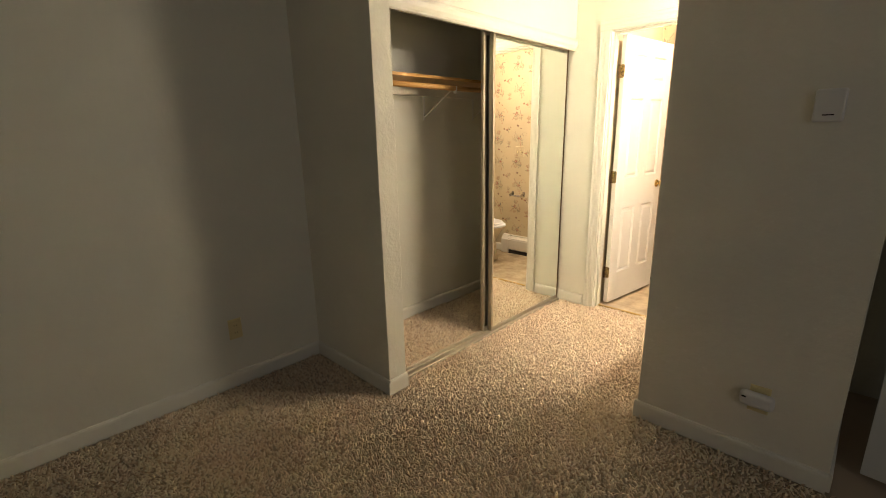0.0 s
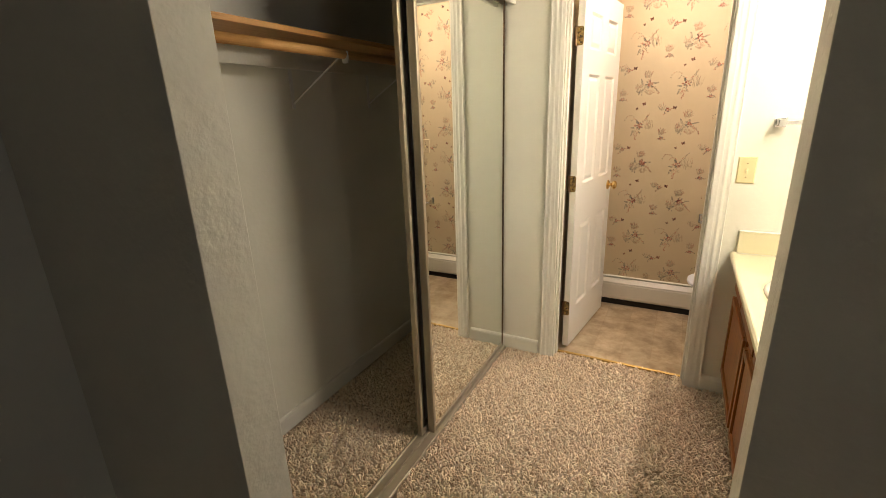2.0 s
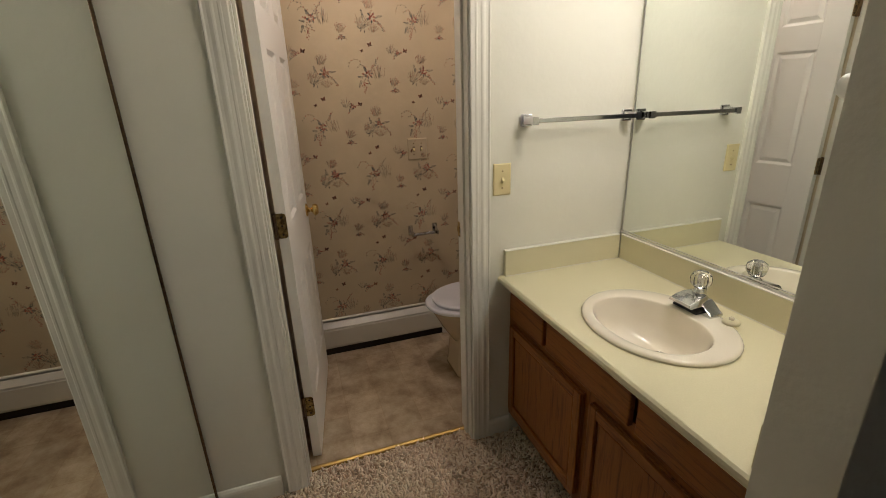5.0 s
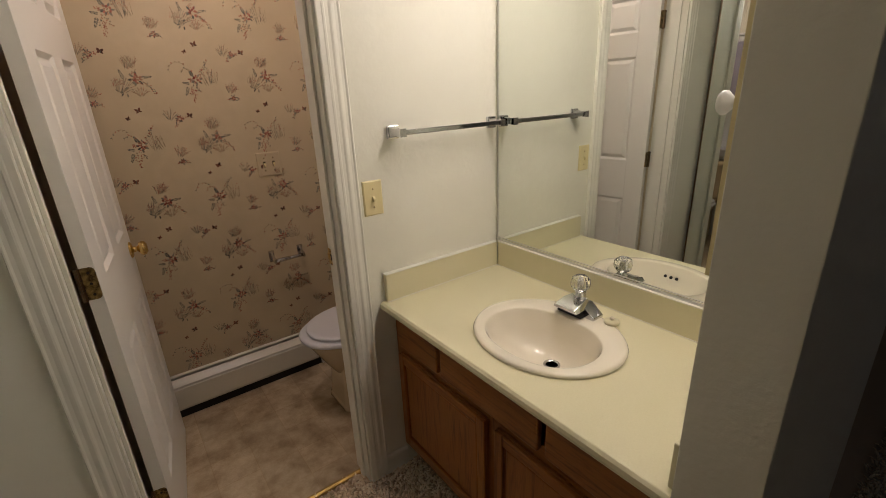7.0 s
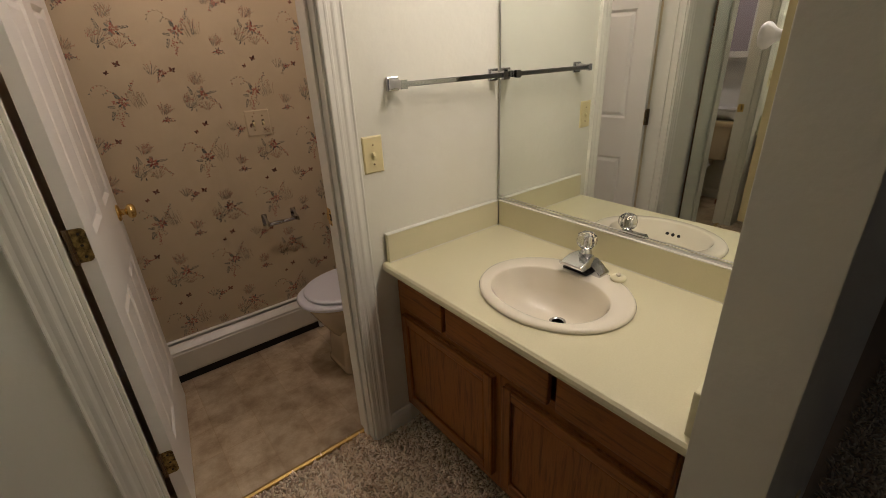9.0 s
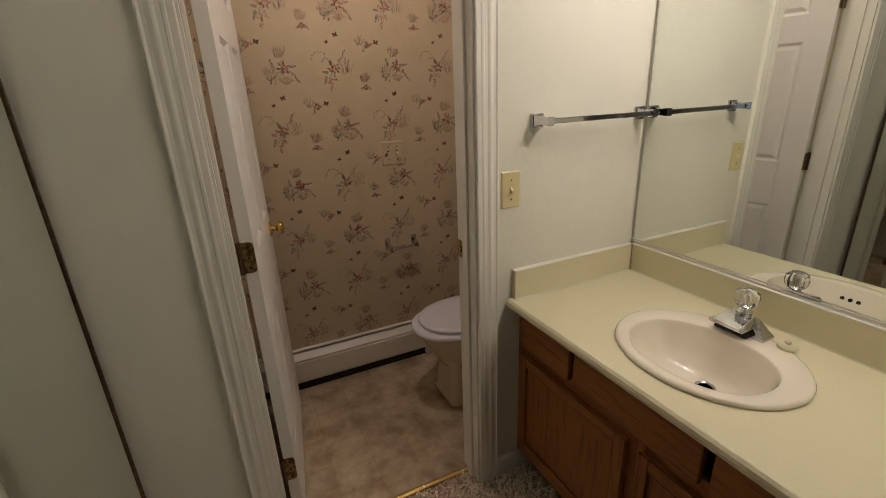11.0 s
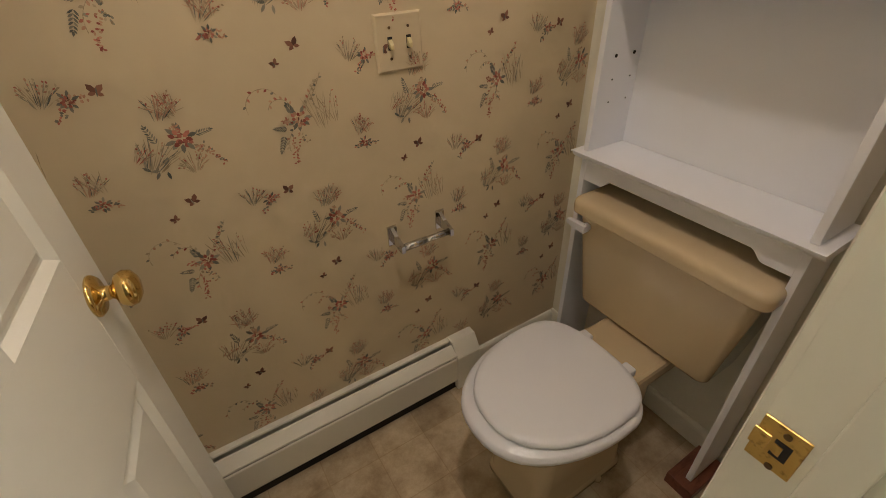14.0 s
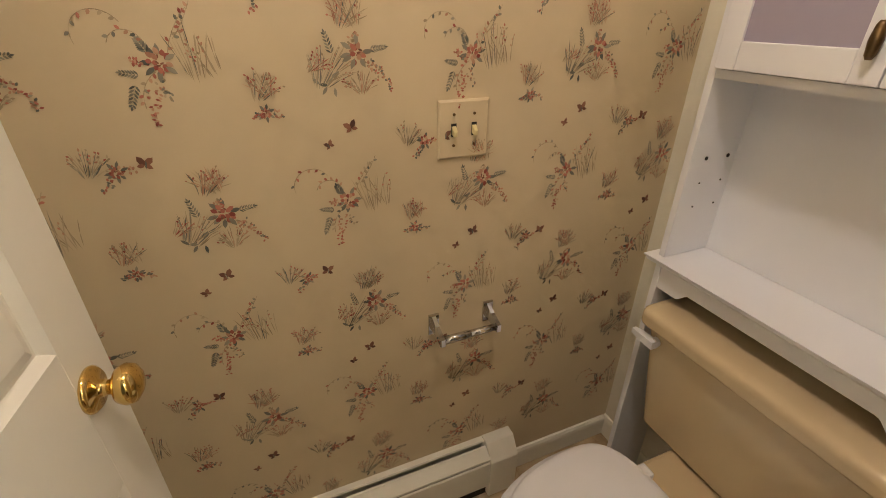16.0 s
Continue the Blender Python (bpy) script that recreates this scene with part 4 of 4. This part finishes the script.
def raceme(out, x, z, length, angle, inks=(RED, RED, ORANGE)):
    n = max(5, int(length / 0.006))
    for k in range(n):
        t = k / n
        for _ in range(3):
            blob(out, x + length * t * math.cos(angle) + rnd.uniform(-0.007, 0.007) * (1 - 0.5 * t), z + length * t * math.sin(angle) + rnd.uniform(-0.003, 0.003), 0.0060, 0.0038, rnd.uniform(0, 6.3), rnd.choice(inks))


def vine(out, x, z, bend, length, angle):
    n = 13
    for k in range(n):
        blob(out, x, z, length / n * 1.35, 0.0016, angle, OLIVE)
        if k % 2:
            blob(out, x, z, 0.008, 0.005, angle + rnd.choice((-0.9, 0.9)), rnd.choice((RED, ORANGE, OLIVE, GREEN)))
        x, z, angle = x + length / n * math.cos(angle), z + length / n * math.sin(angle), angle + bend / n


def butterfly(out, x, z, r, lean):
    for a, k in ((2.3, 1.0), (0.9, 1.0), (3.5, 0.7), (-0.4, 0.7)):
        blob(out, x, z, r * k, r * 0.62 * k, a + lean, BROWN)
    blob(out, x, z - r * 0.4, r * 0.9, r * 0.16, math.pi / 2 + lean, GREEN)


def bouquet(out, x, z):
    fern(out, x - 0.036, z + 0.004, 0.034, 1.85, 0.009, GREEN)
    fern(out, x + 0.030, z + 0.008, 0.028, 0.12, 0.008, GREEN)
    tuft(out, x - 0.056, z - 0.050, 0.068, 1.15, 22, (OLIVE, GREEN, OLIVE), 0.55)
    tuft(out, x - 0.074, z - 0.026, 0.036, 0.8, 9, (OLIVE, RED, OLIVE), 0.85)
    for a, dx, dz in ((0.3, -0.040, -0.032), (0.9, -0.036, -0.036), (3.0, -0.046, -0.046), (-2.2, -0.048, -0.048), (2.4, -0.060, -0.044), (-1.5, -0.036, -0.050)):
        blob(out, x + dx, z + dz, 0.016, 0.0062, a, GREEN)
    tuft(out, x + 0.010, z - 0.064, 0.038, 1.7, 20, (OLIVE, OLIVE, ORANGE))
    raceme(out, x + 0.034, z - 0.012, 0.060, -0.95, (RED, ORANGE, GREEN))
    raceme(out, x + 0.020, z - 0.012, 0.030, -0.6, (ORANGE, OLIVE))
    raceme(out, x - 0.004, z + 0.018, 0.020, 1.1, (ORANGE, OLIVE))
    flower(out, x + 0.006, z + 0.004, 0.022)
    tuft(out, x - 0.016, z + 0.040, 0.050, 1.1, 18, (OLIVE, GREEN, ORANGE), 0.45)
    tuft(out, x + 0.004, z + 0.042, 0.050, 0.9, 14, (OLIVE, OLIVE, ORANGE), -0.45)


def spray(out, x, z):
    fern(out, x - 0.012, z + 0.014, 0.020, 2.0, 0.010, GREEN)
    raceme(out, x - 0.020, z - 0.004, 0.018, 2.6, (ORANGE, RED))
    vine(out, x - 0.012, z + 0.026, 2.6, 0.060, 1.9)
    vine(out, x - 0.034, z + 0.052, 2.9, 0.095, 2.2)
    vine(out, x + 0.014, z + 0.012, -0.5, 0.070, 1.25)
    tuft(out, x + 0.046, z - 0.030, 0.078, 0.55, 12, (OLIVE, OLIVE, GREEN), -0.12)
    tuft(out, x + 0.070, z - 0.022, 0.060, 0.5, 7, (OLIVE,), -0.30)
    vine(out, x + 0.024, z + 0.030, 0.3, 0.060, 0.85)
    vine(out, x - 0.006, z - 0.012, 1.2, 0.060, -2.6)
    fern(out, x - 0.038, z - 0.030, 0.034, -1.95, 0.0095, GREEN)
    fern(out, x - 0.030, z - 0.016, 0.024, 2.95, 0.008, GREEN)
    raceme(out, x - 0.016, z - 0.040, 0.056, -1.75, (RED, RED, ORANGE))
    raceme(out, x - 0.006, z - 0.030, 0.030, -1.1, (ORANGE, OLIVE, GREEN))
    flower(out, x, z, 0.020)


def posy(out, x, z, side):
    if side:
        tuft(out, x - 0.024, z - 0.010, 0.042, 1.3, 18, (OLIVE, GREEN, OLIVE), 0.2)
        raceme(out, x + 0.006, z - 0.012, 0.030, -2.2, (RED, GREEN, GREEN))
        raceme(out, x + 0.016, z - 0.004, 0.024, 0.1, (ORANGE, RED))
        flower(out, x + 0.012, z - 0.004, 0.013)
    else:
        tuft(out, x - 0.010, z + 0.004, 0.044, 1.1, 15, (OLIVE, GREEN, ORANGE), 0.4)
        tuft(out, x + 0.008, z + 0.006, 0.042, 0.8, 11, (OLIVE, OLIVE, ORANGE), -0.4)
        raceme(out, x + 0.008, z - 0.014, 0.022, -0.4, (ORANGE, GREEN))
        raceme(out, x - 0.008, z - 0.016, 0.016, 3.4, (RED, GREEN))
        flower(out, x, z - 0.014, 0.012)


strokes = []
PX, PZ = 0.2540, 0.2520
for i in range(-4, 6):
    for j in range(-5, 7):
        x, z = -0.846 + PX * i, 1.023 + PZ * j
        if (i + j) % 2:
            spray(strokes, x - 0.031, z - 0.003)
            butterfly(strokes, x - 0.014, z + 0.132, 0.017, 0.3)
            butterfly(strokes, x - 0.055, z + 0.104, 0.012, 0.5)
        else:
            bouquet(strokes, x, z)
            posy(strokes, x + 0.114, z - 0.153, True)
            butterfly(strokes, x + 0.166, z - 0.150, 0.017, -0.2)
            posy(strokes, x - 0.151, z - 0.070, False)
verts, faces, inks = [], [], []
for pts, ink in strokes:
    if all(-1.16 < x < XE - 0.005 and 0.20 < z < CEIL - 0.01 for x, z in pts):
        lift = 0.0006 + 0.00012 * (len(faces) % 9)
        if all(-0.434 < x < -0.336 and 1.084 < z < 1.186 for x, z in pts):
            lift += 0.0062
        faces.append(tuple(range(len(verts), len(verts) + len(pts))))
        verts += [(x, YW - lift, z) for x, z in pts]
        inks.append(ink)
me = bpy.data.meshes.new("flower_print")
me.from_pydata(verts, [], faces)
for m_ in INKS:
    me.materials.append(m_)
me.polygons.foreach_set("material_index", inks)
print_ob = new("flower_print", me)
print_ob.parent = bpy.data.objects["wall_papered"]
tagged(print_ob, "printed red flower sprigs and brown butterflies", kind="stuff")

# ---------------------------------------------------------------- carpet pile
def pile(x0, x1, y0, y1, step, seed):
    """Leaning three-sided yarn tufts on a shaken grid."""
    g = np.random.default_rng(seed)
    nx, ny = int((x1 - x0) / step), int((y1 - y0) / step)
    gx, gy = np.meshgrid(np.arange(nx), np.arange(ny), indexing="ij")
    bx = x0 + (gx.ravel() + g.uniform(0.0, 1.0, nx * ny)) * step
    by = y0 + (gy.ravel() + g.uniform(0.0, 1.0, nx * ny)) * step
    ok = ~((bx < XC + 0.014) & (by > YC0 - 0.014) & (by < YC1 + 0.014)) & ~((bx > XP - 0.014) & (by > YP0 - 0.014) & (by < YP1)) & ~((bx > -1.542) & (bx < -1.446) & (by > YC1)) & ~((bx > -0.24) & (by > YP1))
    bx, by = bx[ok], by[ok]
    n = len(bx)
    patch, swirl = np.zeros(n), np.zeros(n)
    for wave, way, phase in zip(np.exp(g.uniform(3.4, 5.2, 14)), g.uniform(0, 6.28, 14), g.uniform(0, 6.28, 14)):
        swell = np.sin(wave * (bx * np.cos(way) + by * np.sin(way)) + phase + 1.5 * patch)
        patch, swirl = patch + 0.30 * swell, swirl + np.cos(phase) * swell
    lean = 2.2 * swirl + g.uniform(-1.6, 1.6, n)
    reach = g.uniform(0.008, 0.026, n)
    h = np.clip(g.uniform(0.009, 0.020, n) + 0.0045 * patch, 0.006, 0.026)
    w = g.uniform(0.0034, 0.0060, n)
    ring = g.uniform(0, 6.28, n)
    v = np.zeros((n, 7, 3))
    for k in range(3):
        a = ring + k * 2.094
        v[:, k] = np.stack([bx + w * np.cos(a), by + w * np.sin(a), np.full(n, -0.018)], 1)
        v[:, 3 + k] = np.stack([bx + 0.45 * reach * np.cos(lean) + 1.1 * w * np.cos(a + 0.5), by + 0.45 * reach * np.sin(lean) + 1.1 * w * np.sin(a + 0.5), -0.018 + 0.70 * h], 1)
    v[:, 6] = np.stack([bx + reach * np.cos(lean), by + reach * np.sin(lean), -0.018 + h], 1)
    tri = np.array([[0, 1, 4], [0, 4, 3], [1, 2, 5], [1, 5, 4], [2, 0, 3], [2, 3, 5], [3, 4, 6], [4, 5, 6], [5, 3, 6]])
    f = (tri[None] + 7 * np.arange(n)[:, None, None]).reshape(-1)
    pm = bpy.data.meshes.new("carpet_pile")
    pm.vertices.add(7 * n)
    pm.vertices.foreach_set("co", v.reshape(-1))
    pm.loops.add(len(f))
    pm.loops.foreach_set("vertex_index", f)
    pm.polygons.add(len(f) // 3)
    pm.polygons.foreach_set("loop_start", np.arange(0, len(f), 3))
    pm.update(calc_edges=True)
    pm.materials.append(M_YARN)
    return pm


for x0, x1, y0, y1, step, seed in ((-2.098, -0.24, 1.70, 3.552, 0.0094, 3), (-2.098, 0.60, -0.20, 1.70, 0.0104, 4), (-0.24, 2.65, 1.70, 3.28, 0.013, 5)):
    tagged(new("carpet_pile", pile(x0, x1, y0, y1, step, seed)), "beige flecked shag carpet pile", "carpet", "carpet pile", "stuff")
